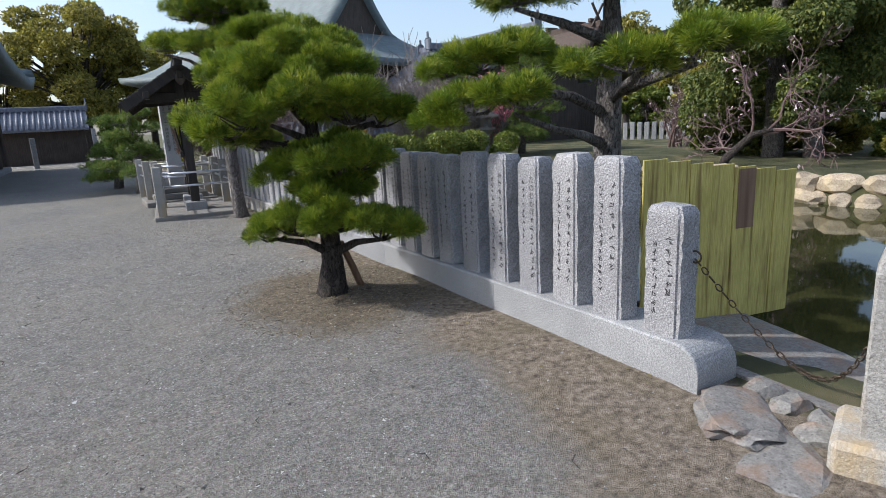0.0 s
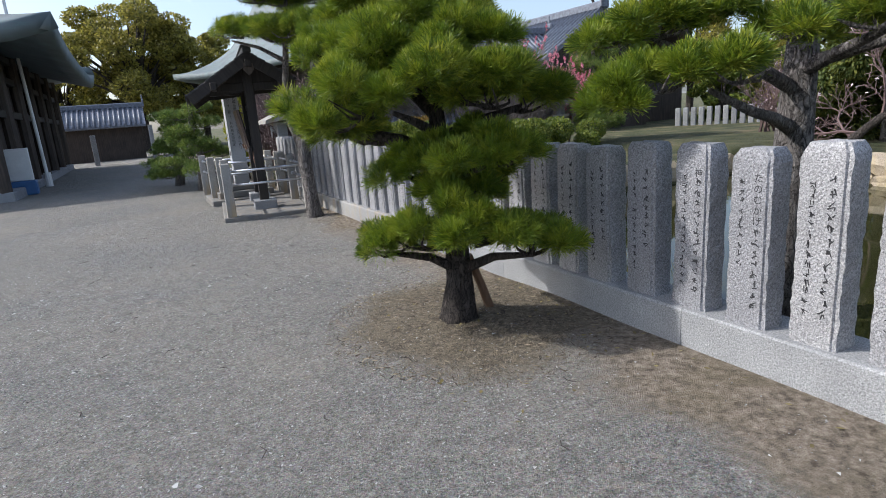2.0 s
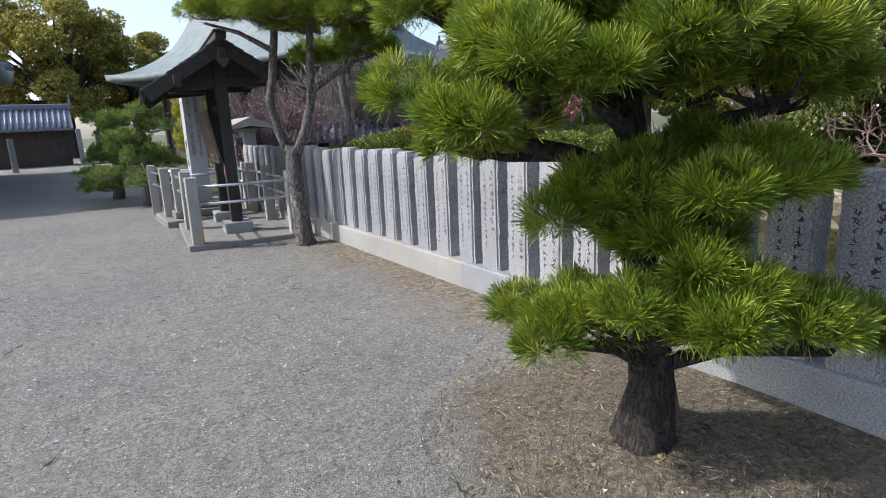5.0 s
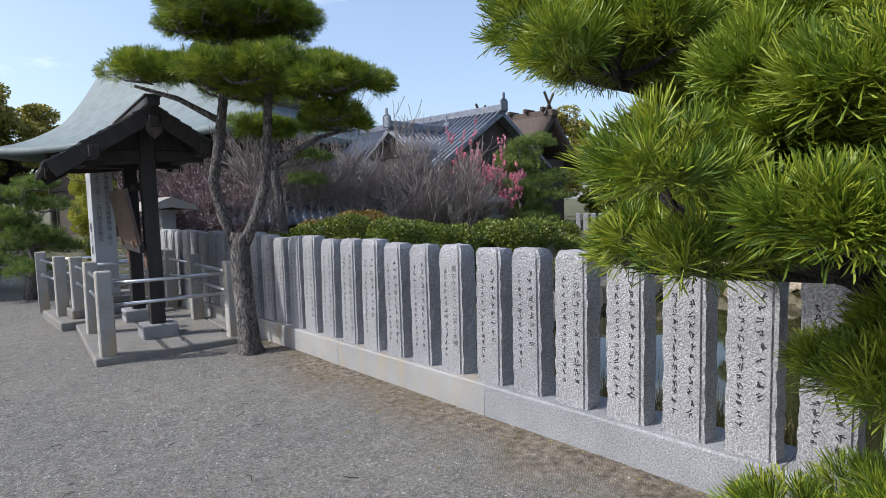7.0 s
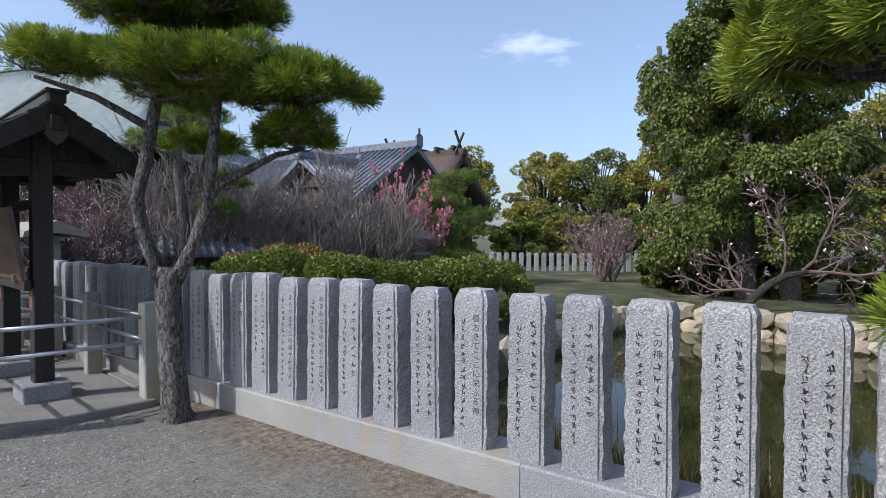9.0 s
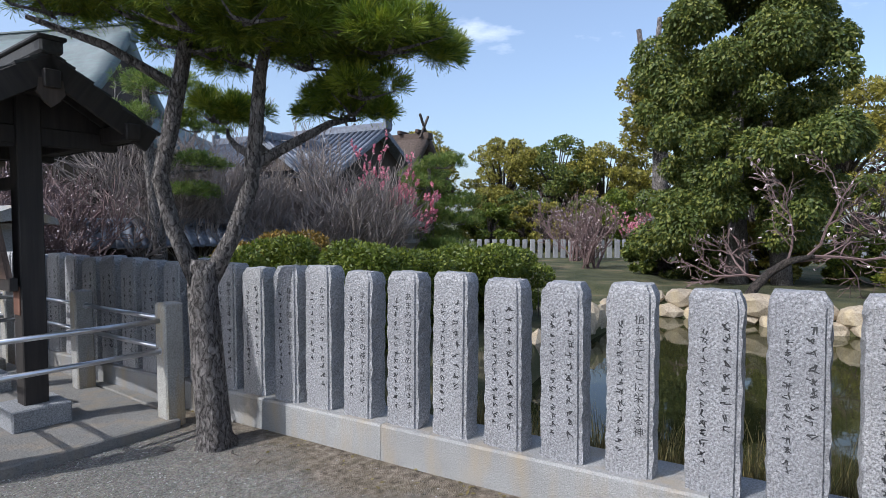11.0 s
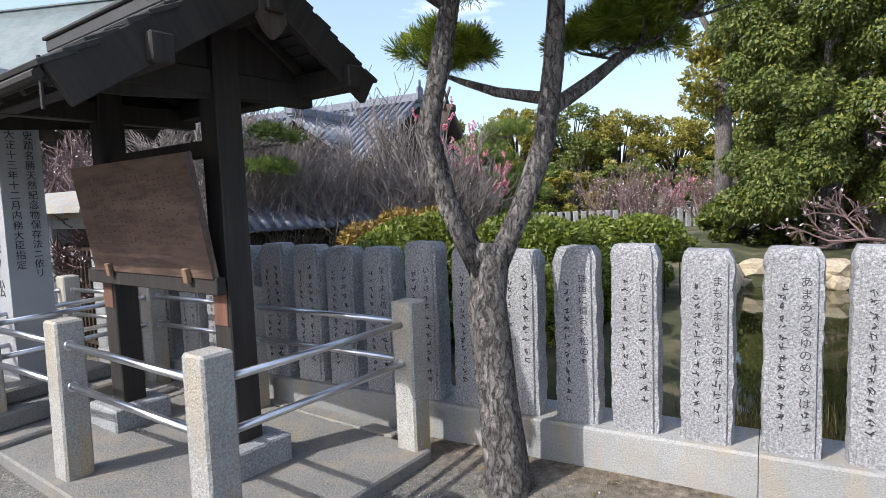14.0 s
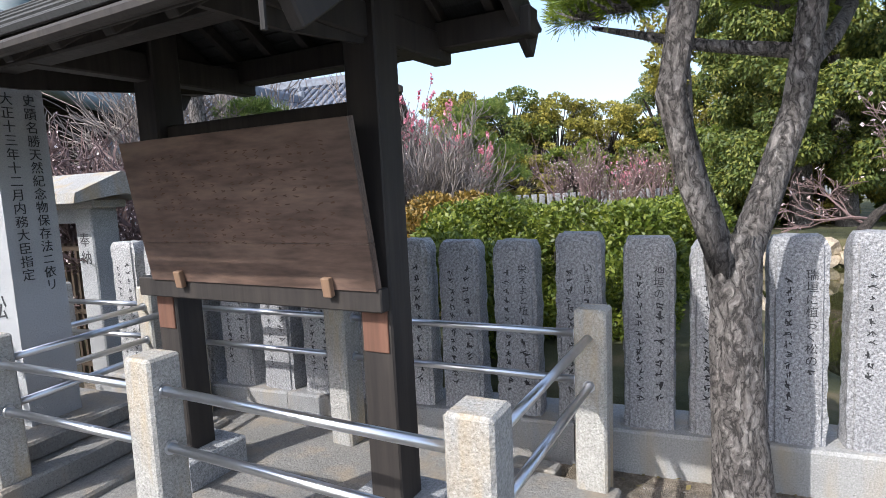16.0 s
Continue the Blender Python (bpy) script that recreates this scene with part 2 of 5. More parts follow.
M_GROUND = ground_material()
M_POST = granite("hewn_granite", (0.15, 0.15, 0.157), (0.60, 0.60, 0.62), scale=74, grain=1.2, relief=0.02)
M_BASE = granite("sawn_granite", (0.18, 0.185, 0.195), (0.47, 0.48, 0.495), scale=85, grain=1.4)
M_KERB = granite("splashed_granite", (0.22, 0.22, 0.22), (0.44, 0.44, 0.44), (0.34, 0.28, 0.20), scale=110, grain=1.2)
M_RAILPOST = granite("stained_granite", (0.23, 0.22, 0.205), (0.56, 0.55, 0.52), (0.42, 0.29, 0.12), scale=75)
M_MONUMENT = granite("smooth_granite", (0.33, 0.34, 0.36), (0.47, 0.48, 0.50), scale=240)
M_ROCK = granite("pond_rock", (0.28, 0.22, 0.15), (0.60, 0.52, 0.40), (0.5, 0.40, 0.24), scale=25)
M_GREYROCK = granite("grey_rock", (0.14, 0.135, 0.125), (0.36, 0.35, 0.33), (0.25, 0.15, 0.09), scale=30)
M_SLAB = granite("worn_concrete", (0.15, 0.146, 0.138), (0.30, 0.29, 0.275), (0.28, 0.23, 0.17), scale=60)
M_INK = plain("inscription_ink", (0.045, 0.045, 0.048), 0.9)
M_BLACKWOOD = timber("dark_timber", (0.013, 0.010, 0.009), (0.038, 0.03, 0.025))
M_BOARD = timber("sign_board", (0.05, 0.031, 0.024), (0.15, 0.095, 0.072), (6, 0.3, 1.6), 0.42, (0.22, 0.15, 0.115))
M_RAWWOOD = timber("bare_timber", (0.15, 0.085, 0.05), (0.28, 0.175, 0.11))
M_PATCH = timber("red_patch_timber", (0.09, 0.04, 0.025), (0.17, 0.08, 0.05))
M_SHINGLE = timber("roof_board", (0.02, 0.02, 0.02), (0.055, 0.055, 0.055), (1.5, 8, 1))
M_STEEL = plain("steel_tube", (0.62, 0.63, 0.66), 0.28, 1.0, 0.08, 14)
M_IRON = plain("rusty_iron", (0.10, 0.075, 0.055), 0.6, 0.7)
M_YELLOW = timber("painted_boards", (0.40, 0.33, 0.075), (0.62, 0.53, 0.17), (8, 8, 0.5), 0.75, (0.17, 0.105, 0.03))


def bark_material(name, lo, hi):
    n = Nodes(name, 0.95)
    wv = n.t.nodes.new("ShaderNodeTexNoise")
    wv.inputs["Scale"].default_value, wv.inputs["Detail"].default_value = 11.0, 3.0
    n.link(n.co, wv.inputs["Vector"])
    sc = n.t.nodes.new("ShaderNodeVectorMath")
    sc.operation = "MULTIPLY_ADD"
    sc.inputs[1].default_value = (0.09, 0.09, 0.16)
    n.link(wv.outputs["Color"], sc.inputs[0])
    n.link(n.co, sc.inputs[2])
    n.co = sc.outputs[0]
    v = n.voro(30, "DISTANCE_TO_EDGE", (1, 1, 0.3))
    cell = n.voro(30, "F1", (1, 1, 0.3))
    g = n.noise(52, 8, (1, 1, 0.3), 0.8)
    gap = n.math("ADD", v[0], n.math("MULTIPLY", n.math("SUBTRACT", g, 0.47), 0.8))
    c = n.ramp(g, (0.34, tuple(k * 0.4 for k in lo)), (0.48, lo), (0.66, hi))
    c = n.mix(0.35, c, n.mix(1.0, n.ramp(cell[1], (0.2, lo), (0.9, hi)), (1, 1, 1), "MULTIPLY"))
    c = n.mix(n.ramp(gap, (0.0, (0.9, 0.9, 0.9)), (0.12, (0, 0, 0))), c, tuple(k * 0.3 for k in lo))
    n.bump(n.mix(0.5, g, n.ramp(gap, (0.0, (0, 0, 0)), (0.22, (1, 1, 1)))), 1.0, 0.05)
    return n.color(c)


M_BARK = bark_material("pine_bark", (0.145, 0.125, 0.115), (0.44, 0.405, 0.38))
M_DARKBARK = bark_material("dark_bark", (0.05, 0.04, 0.034), (0.14, 0.115, 0.10))
M_TWIG = plain("grey_twigs", (0.20, 0.17, 0.155), 0.9)
M_REDTWIG = plain("purple_twigs", (0.15, 0.10, 0.095), 0.9)
M_NEEDLE = leafy("pine_needles", (0.055, 0.10, 0.010), (0.16, 0.235, 0.016), (0.36, 0.385, 0.034), 0.5, 0.28)
M_NEEDLE_FAR = leafy("far_pine_needles", (0.065, 0.11, 0.023), (0.145, 0.215, 0.04), (0.29, 0.325, 0.08), 0.5, 0.35)
M_HEDGE = leafy("hedge_leaves", (0.04, 0.065, 0.009), (0.125, 0.17, 0.02), (0.28, 0.30, 0.045), 0.5, 0.35)
M_HEDGE_RED = leafy("tinted_hedge_leaves", (0.07, 0.06, 0.012), (0.22, 0.14, 0.025), (0.36, 0.22, 0.05))
M_EVERGREEN = leafy("evergreen_leaves", (0.03, 0.055, 0.012), (0.10, 0.135, 0.024), (0.26, 0.265, 0.05), 0.6, 0.3)
M_OLIVE = leafy("camphor_leaves", (0.075, 0.075, 0.016), (0.26, 0.24, 0.042), (0.50, 0.43, 0.085), 0.5, 0.4)
M_PINK = leafy("pink_petals", (0.58, 0.12, 0.20), (0.74, 0.26, 0.35), (0.82, 0.46, 0.50))
M_PALE = leafy("pale_petals", (0.55, 0.40, 0.42), (0.7, 0.58, 0.58), (0.8, 0.72, 0.70))
M_DRY = leafy("dry_grass", (0.10, 0.08, 0.03), (0.24, 0.19, 0.07), (0.36, 0.30, 0.13))


def copper_material():
    n = Nodes("green_copper", 0.68, 0.0)
    c = n.ramp(n.noise(1.4, 7), (0.3, (0.10, 0.125, 0.13)), (0.7, (0.155, 0.185, 0.19)))
    c = n.mix(n.ramp(n.noise(5, 5, (0.3, 0.3, 2)), (0.5, (0, 0, 0)), (0.75, (0.5, 0.5, 0.5))), c, (0.14, 0.25, 0.225))
    return n.color(c)


M_COPPER = copper_material()
M_TILE = plain("grey_roof_tile", (0.15, 0.165, 0.20), 0.42, 0.0, 0.35, 8)
M_THATCH = plain("bark_thatch", (0.085, 0.062, 0.05), 0.95, 0, 0.4, 12, 0.4)
M_PLASTER = plain("white_plaster", (0.62, 0.61, 0.58), 0.9)
M_OLDWOOD = timber("old_timber_wall", (0.035, 0.026, 0.02), (0.09, 0.065, 0.05))
M_WHITE = plain("white_paint", (0.75, 0.75, 0.73), 0.5, 0, 0.06)
M_BLUE = plain("blue_paint", (0.05, 0.14, 0.32), 0.5, 0, 0.1)


def water_material():
    n = Nodes("pond_water", 0.04)
    n.b.inputs["IOR"].default_value = 1.33
    n.bump(n.noise(2.2, 3), 0.05, 0.03)
    return n.color(n.ramp(n.noise(0.8, 5), (0.3, (0.018, 0.02, 0.007)), (0.7, (0.045, 0.045, 0.016))))


M_WATER = water_material()


# ---- ground: one sheet, sunk where the pond lies ----
def pond_depth(x, y):
    """How far inside the pond a place is, in metres (negative outside)."""
    near = x - (3.75 if y > 3.1 else 3.42 + 0.25 * (3.1 - y))
    far = 12.4 + 0.35 * math.sin(y * 0.9) + max(0.0, y - 7.5) * 0.12 - x
    top = 10.6 - max(0.0, 8.0 - x) * 0.12 - y
    return min(near, far, top)


def ground_height(x, y):
    d = pond_depth(x, y)
    h = -1.0 * min(1.0, max(0.0, d / 0.35)) if d > 0 else 0.0
    if h == 0.0:
        r = math.hypot((x - 2.03) * 0.95, (y - 5.12) * 0.85)
        h += 0.07 * max(0.0, 1 - r / 1.05) + 0.012 * noise.noise(Vector((x * 0.8, y * 0.8, 0)))
        if 2.1 < x < 2.9 and 2 < y < 13:
            h += 0.02 * (x - 2.1)
        if x > 12.4 and y > -10:
            h += min(0.15, (x - 12.4) * 0.4)
        if x > 3.7 and y > 10.4:
            h += min(0.1, (y - 10.4) * 0.3)
    return h


def axis_steps(lo, a, b, hi, fine, coarse):
    out = [lo]
    while out[-1] < a:
        out.append(min(a, out[-1] + max(coarse * 0.15, (a - out[-1]) * 0.4)))
    while out[-1] < b - 1e-6:
        out.append(out[-1] + fine)
    while out[-1] < hi:
        out.append(min(hi, out[-1] + max(fine, (out[-1] - b) * 0.45 + fine)))
    return out


gx_list = axis_steps(-1500, -3, 14, 1500, 0.13, 8)
gy_list = axis_steps(-1500, -2, 17, 1500, 0.13, 8)
gb = Buf()
gb.sheet([[(x, y, ground_height(x, y)) for x in gx_list] for y in gy_list])
ground = solid("ground", gb.mesh("ground", True), M_GROUND, "grey gravel court with bare brown soil beside the stone fence", "ground", "structure")

wb = Buf()
wb.sheet([[(x, y, -0.36) for x in np.linspace(3.3, 14, 20)] for y in np.linspace(-14, 11, 30)])
solid("water", wb, M_WATER, "still dark green pond water", "pond", "structure")


# gravel chips strewn over the court
def chips():
    n = 72000
    x, y = rng.uniform(-2.2, 2.75, n), rng.uniform(0.2, 14, n)
    keep = rng.random(n) < np.where(x > 2.2 - np.maximum(0, 4.2 - y) * 0.42, 0.10, np.where(np.hypot((x - 2.03) * 0.95, (y - 5.12) * 0.86) < 0.95, 0.25, 1.0))
    x, y = x[keep], y[keep]
    n = len(x)
    s = rng.uniform(0.003, 0.010, n) * (1 + (rng.random(n) < 0.02) * 1.0)
    c = np.stack([x, y, [ground_height(a, b) for a, b in zip(x, y)]], 1)
    p = rng.normal(size=(n, 4, 3))
    p /= np.linalg.norm(p, axis=2, keepdims=True)
    p = p * s[:, None, None] * np.array((1.3, 1.3, 0.7)) + c[:, None, :] + np.array((0, 0, 0.001))
    return p[:, [[0, 1, 2], [0, 3, 1], [1, 3, 2], [2, 3, 0]]].reshape(-1, 3, 3)


M_CHIP = Nodes("gravel_chip", 0.9)
M_CHIP = M_CHIP.color(M_CHIP.ramp(M_CHIP.island(), (0.0, (0.06, 0.058, 0.054)), (0.5, (0.27, 0.265, 0.25)), (1.0, (0.62, 0.61, 0.59))))
solid("gravel", soup("gravel", chips()), M_CHIP, "loose grey gravel chips lying on the court", "gravel", "stuff")

# ---- stone fence of inscribed posts ----
FX, FS = 2.902, -0.0045  # front face of the kerb: x = FX + FS * y
fence = thing("stone_fence", (0, 0, 0), 0, "grey granite fence of inscribed posts on a low kerb", "fence")


def post_mesh(h, seed):
    sec = [(0.012, -0.125), (0.012, -0.104), (0.0, -0.098), (0.0, -0.03), (0.0, 0.03), (0.0, 0.098), (0.012, 0.104), (0.012, 0.125),
           (0.06, 0.131), (0.12, 0.13), (0.17, 0.122), (0.175, 0.04), (0.175, -0.04), (0.17, -0.122), (0.12, -0.13), (0.06, -0.131)]
    zs = [0, 0.03] + [h * k / 13 for k in np.arange(0.5, 12, 0.5)] + [h - 0.085, h - 0.045, h - 0.015, h]
    b, rows = Buf(), []
    for i, z in enumerate(zs):
        top = max(0.0, (z - (h - 0.09)) / 0.09)
        k = 1 - 0.10 * top ** 2 - 0.22 * max(0, top - 0.45) ** 1.2
        row = []
        for j, (x, y) in enumerate(sec):
            q = Vector((x * 22 + seed * 7.3, y * 22, z * 16))
            n1, n2 = noise.noise(q), noise.noise(q * 2.3)
            rough = 0.0 if 2 <= j <= 5 else (0.004 if j in (1, 6) else 0.010)
            if top > 0.2:
                rough = 0.010
            px = 0.0875 + (x - 0.0875) * k
            row.append((px + rough * n2 * 0.7, y * k + rough * n1 * (1.2 if abs(y) > 0.1 else 0.5), z + (0.010 * n1 if top > 0.3 else 0)))
        rows.append(row + [row[0]])
    n = len(sec)
    verts = [p for row in rows for p in row[:-1]]
    f = [(i * n + j, i * n + (j + 1) % n, (i + 1) * n + (j + 1) % n, (i + 1) * n + j) for i in range(len(zs) - 1) for j in range(n)]
    f = [t[::-1] for t in f]
    verts.append((0.0875, 0, h + 0.006))
    f += [((len(zs) - 1) * n + (j + 1) % n, (len(zs) - 1) * n + j, len(verts) - 1) for j in range(n)]
    b.add(verts, f)
    return b.mesh("post")


def glyphs(b, text, y0, z, size):
    """Writes characters one under another on a post's front; returns the height reached."""
    for ch in text:
        cu = bpy.data.curves.new("character", "FONT")
        cu.body, cu.size, cu.align_x, cu.resolution_u = ch, size, "CENTER", 3
        tmp = bpy.data.objects.new("character", cu)
        me = bpy.data.meshes.new_from_object(tmp)
        bpy.data.objects.remove(tmp)
        co = [v.co for v in me.vertices]
        b.add([(-0.0015, y0 - c.x, z - size * 0.35 + c.y) for c in co], [tuple(f.vertices) for f in me.polygons])
        z -= size * 1.08
    return z


def script_mesh(h, seed, opening=""):
    """Two columns of brush-like bars where worn writing stands, after an opening that can be read."""
    r, b = random.Random(seed), Buf()
    for col, (y0, top, size) in enumerate(((-0.052, h - 0.12, 0.056), (0.046, h - 0.15, 0.046))):
        z = glyphs(b, opening, y0, top, size) if opening and col == 0 else top
        low = (0.14 if r.random() < 0.7 else h * 0.35)
        while z > low:
            for _ in range(r.randint(3, 5)):
                a = r.uniform(-0.9, 0.9) if r.random() < 0.6 else r.uniform(1.2, 1.9)
                L, w = size * r.uniform(0.3, 0.7), size * r.uniform(0.06, 0.10)
                cy, cz = y0 + r.uniform(-0.25, 0.25) * size, z + r.uniform(-0.28, 0.28) * size
                d, e = (math.cos(a) * L / 2, math.sin(a) * L / 2), (-math.sin(a) * w, math.cos(a) * w)
                b.add([(-0.0015, cy - d[0] - e[0] * 0.5, cz - d[1] - e[1] * 0.5), (-0.0015, cy + d[0] - e[0], cz + d[1] - e[1]),
                       (-0.0015, cy + d[0] + e[0], cz + d[1] + e[1]), (-0.0015, cy - d[0] + e[0] * 0.5, cz - d[1] + e[1] * 0.5)], [(3, 2, 1, 0)])
            z -= size * r.uniform(1.0, 1.25)
    return b.mesh("inscription")


def rounded_kerb(y0, y1, end_round=False):
    b = Buf()
    prof = [(0, -0.12), (0, 0.245), (0.012, 0.26), (0.36, 0.26), (0.372, 0.245), (0.372, -0.12)]
    ys = [y0, y1]
    if not end_round:
        n = len(prof)
        v = [(x, y, z) for y in ys for x, z in prof]
        b.add(v, [(j, n + j, n + (j + 1) % n, (j + 1) % n)[::-1] for j in range(n)] + [tuple(range(n))[::-1], tuple(range(n, 2 * n))])
    else:
        cols = [(y0, 0.10)] + [(y0 + 0.16 * (1 - math.cos(a)), 0.10 + 0.16 * math.sin(a)) for a in np.linspace(0.2, math.pi / 2, 7)] + [(y1, 0.26)]
        rows = []
        for y, zt in cols:
            rows.append([(0, y, -0.12), (0, y, zt - 0.012), (0.012, y, zt), (0.36, y, zt), (0.372, y, zt - 0.012), (0.372, y, -0.12)])
        n = 6
        v = [p for r in rows for p in r]
        f = [(i * n + j, (i + 1) * n + j, (i + 1) * n + (j + 1) % n, i * n + (j + 1) % n)[::-1] for i in range(len(rows) - 1) for j in range(n)]
        b.add(v, f + [tuple(range(n)), tuple(range((len(rows) - 1) * n, len(rows) * n))[::-1]])
    return b


def fence_at(y, z=0.0):
    return pose(FX + FS * y, y, z)


joints = [1.86, 3.78, 5.85, 7.88, 9.92, 11.95, 13.9, 15.75]
for i, (a, b_) in enumerate(zip(joints, joints[1:])):
    part("kerb_stone", rounded_kerb(0, b_ - a - 0.004, i == 0), M_KERB if i >= 3 else M_BASE, fence, at=fence_at(a) @ pose(0, 0, 0, 0, 0, 0.26))

post_data = [post_mesh(1.04 + 0.012 * (k % 3), k) for k in range(7)]
short_post = post_mesh(0.80, 31)
ink_data = [script_mesh(1.0, 50 + k) for k in range(9)]
short_ink = script_mesh(0.72, 77)
readable = {3: script_mesh(1.0, 81, "たのむかげ"), 4: script_mesh(1.0, 85, "神"), 13: script_mesh(1.0, 82, "この神"), 20: script_mesh(1.0, 83, "あまみつるゆのめぐみは"), 23: script_mesh(1.0, 84, "瑞垣に植おく松の"),
            16: script_mesh(1.0, 86, "植おきてここに栄ふる神"), 21: script_mesh(1.0, 87, "まもりますこの神"), 22: script_mesh(1.0, 88, "かきてし"), 25: script_mesh(1.0, 89, "神垣の"), 26: script_mesh(1.0, 90, "いまは"), 27: script_mesh(1.0, 91, "栄えよと植")}
for m in post_data + [short_post]:
    m.materials.append(M_POST)
for m in ink_data + [short_ink] + list(readable.values()):
    m.materials.append(M_INK)
far_edges = [2.29, 2.72, 3.117, 3.505, 3.90, 4.306, 4.72, 5.08, 5.435, 5.79, 6.14, 6.496, 6.863, 7.255, 7.63, 8.0, 8.41, 8.79, 9.16, 9.537, 9.90, 10.29, 10.655, 10.985, 11.35, 11.68, 12.045, 12.4, 12.74, 13.07] + [13.42 + 0.35 * k for k in range(7)]
for k, y in enumerate(far_edges):
    turn = random.uniform(-1.5, 1.5)
    z = 0.258 + (0.0 if k == 0 else random.choice((0, 0, -0.012, 0.014)))
    if k == 4:
        z += 0.02
    p = part("post", short_post if k == 0 else post_data[k % 7], M_POST, fence, at=fence_at(y - 0.125, z - 0.012) @ pose(0.05, 0, 0, random.uniform(-0.5, 0.5), random.uniform(-0.6, 0.6), turn))
    tagged(part("inscription", short_ink if k == 0 else (readable[k] if k in readable else ink_data[(k * 4) % 9]), M_INK, p), kind="stuff")

# ---- roofed notice kiosk with its railing ----
KU = Vector((0.105, 0.9945, 0))
KV = Vector((0.9945, -0.105, 0))
KO = Vector((1.995, 13.265, 0))
K_TURN = math.degrees(math.atan2(-0.105, 0.9945))
kiosk = thing("notice_kiosk", KO[:], K_TURN, "roofed dark timber notice kiosk on stone footings", "kiosk")
SLAB = 0.08
for u in (-0.68, 0.69):
    b = Buf()
    b.box((0, u, SLAB + 0.075), (0.40, 0.40, 0.17), 0, 0.012)
    part("footing", b, M_BASE, kiosk, "pale granite footing block")
    b = Buf()
    b.box((0, u, SLAB + 0.15 + 1.2), (0.165, 0.165, 2.42), 0, 0.008)
    part("post", b, M_BLACKWOOD, kiosk)
    b = Buf()
    b.box((0, u, 2.30), (1.3, 0.10, 0.14), 0, 0.008)
    part("cross_beam", b, M_BLACKWOOD, kiosk)
    b = Buf()
    b.box((-0.086, u, 1.04), (0.010, 0.13, 0.22), 0, 0.003)
    part("patch_board", b, M_PATCH, kiosk, "newer reddish repair board on the post")
RX = 0.02
for x, z in ((RX, 2.66), (RX - 0.62, 2.30), (RX + 0.55, 2.35)):
    b = Buf()
    b.box((x, 0.0, z), (0.11, 2.4, 0.13), 0, 0.008)
    part("purlin", b, M_BLACKWOOD, kiosk)
b = Buf()
b.box((-0.03, 0.01, 1.17), (0.06, 1.56, 0.10), 0, 0.006)
part("lower_rail", b, M_BLACKWOOD, kiosk, at=pose(-0.10, 0, 0))
b = Buf()
b.box((0, 0.01, 1.95), (0.06, 1.4, 0.10), 0, 0.006)
part("upper_rail", b, M_BLACKWOOD, kiosk)
U0, U1 = -1.12, 1.37


def roof_side(sign, reach, drop):
    """Stepped roof boards laid over rafters on one slope."""
    L = math.hypot(reach, drop)
    tilt = math.degrees(math.atan2(drop, reach))
    base = pose(RX, 0, 2.83, 0, sign * tilt, 0)
    for k in range(12):
        b = Buf()
        w = L / 12
        b.box((sign * (k + 0.5) * w, (U0 + U1) / 2, 0.022 + 0.004 * (k % 2)), (w + 0.05, U1 - U0 + random.uniform(0.02, 0.09), 0.024), 0, 0.003, Euler((0, -sign * radians(7.0), 0)).to_matrix())
        part("roof_board", b, M_SHINGLE, kiosk, "weathered dark grey roof board", at=base)
    for k in range(9):
        b = Buf()
        b.box((sign * L * 0.49, U0 + 0.12 + (U1 - U0 - 0.24) * k / 8, -0.035), (L * 0.97, 0.05, 0.06), 0, 0.004)
        part("rafter", b, M_BLACKWOOD, kiosk, at=base)
    for u in (U0 - 0.012, U1 + 0.012):
        b = Buf()
        b.box((sign * L * 0.5, u, -0.065), (L * 1.01, 0.045, 0.18), 0, 0.006)
        part("barge_board", b, M_BLACKWOOD, kiosk, at=base)
    b = Buf()
    b.box((sign * L, (U0 + U1) / 2, -0.02), (0.02, U1 - U0, 0.035), 0, 0.004)
    part("eave_edge", b, M_BLACKWOOD, kiosk, at=base)


roof_side(-1, 1.05, 0.68)
roof_side(1, 0.75, 0.485)
b = Buf()
b.box((RX, (U0 + U1) / 2, 2.885), (0.15, U1 - U0 + 0.16, 0.10), 0, 0.015)
b.box((RX, (U0 + U1) / 2, 2.945), (0.19, U1 - U0 + 0.18, 0.03), 0, 0.008)
part("ridge_cap", b, M_SHINGLE, kiosk, "weathered grey ridge beam")
b = Buf()
v = [(-0.075, 0), (0.075, 0), (0.09, -0.10), (0.05, -0.16), (0, -0.2), (-0.05, -0.16), (-0.09, -0.10)]
n = len(v)
b.add([(RX + x, U0 + dy, 2.66 + z) for dy in (-0.045, -0.015) for x, z in v], [tuple(range(n)), tuple(range(n, 2 * n))[::-1]] + [(j, n + j, n + (j + 1) % n, (j + 1) % n) for j in range(n)])
part("gable_pendant", b, M_OLDWOOD, kiosk, "carved grey pendant under the gable")
b = Buf()
b.tube([(-1.05, U0 + 0.0, 2.20), (-1.05, U0 + 0.0, 2.0)], [0.008, 0.008], 6)
b.tube([(-1.06, U0 - 0.01, 2.13), (-1.06, U1, 2.11)], [0.022, 0.022], 8)
part("gutter", b, M_BLACKWOOD, kiosk, "thin dark gutter along the eave")

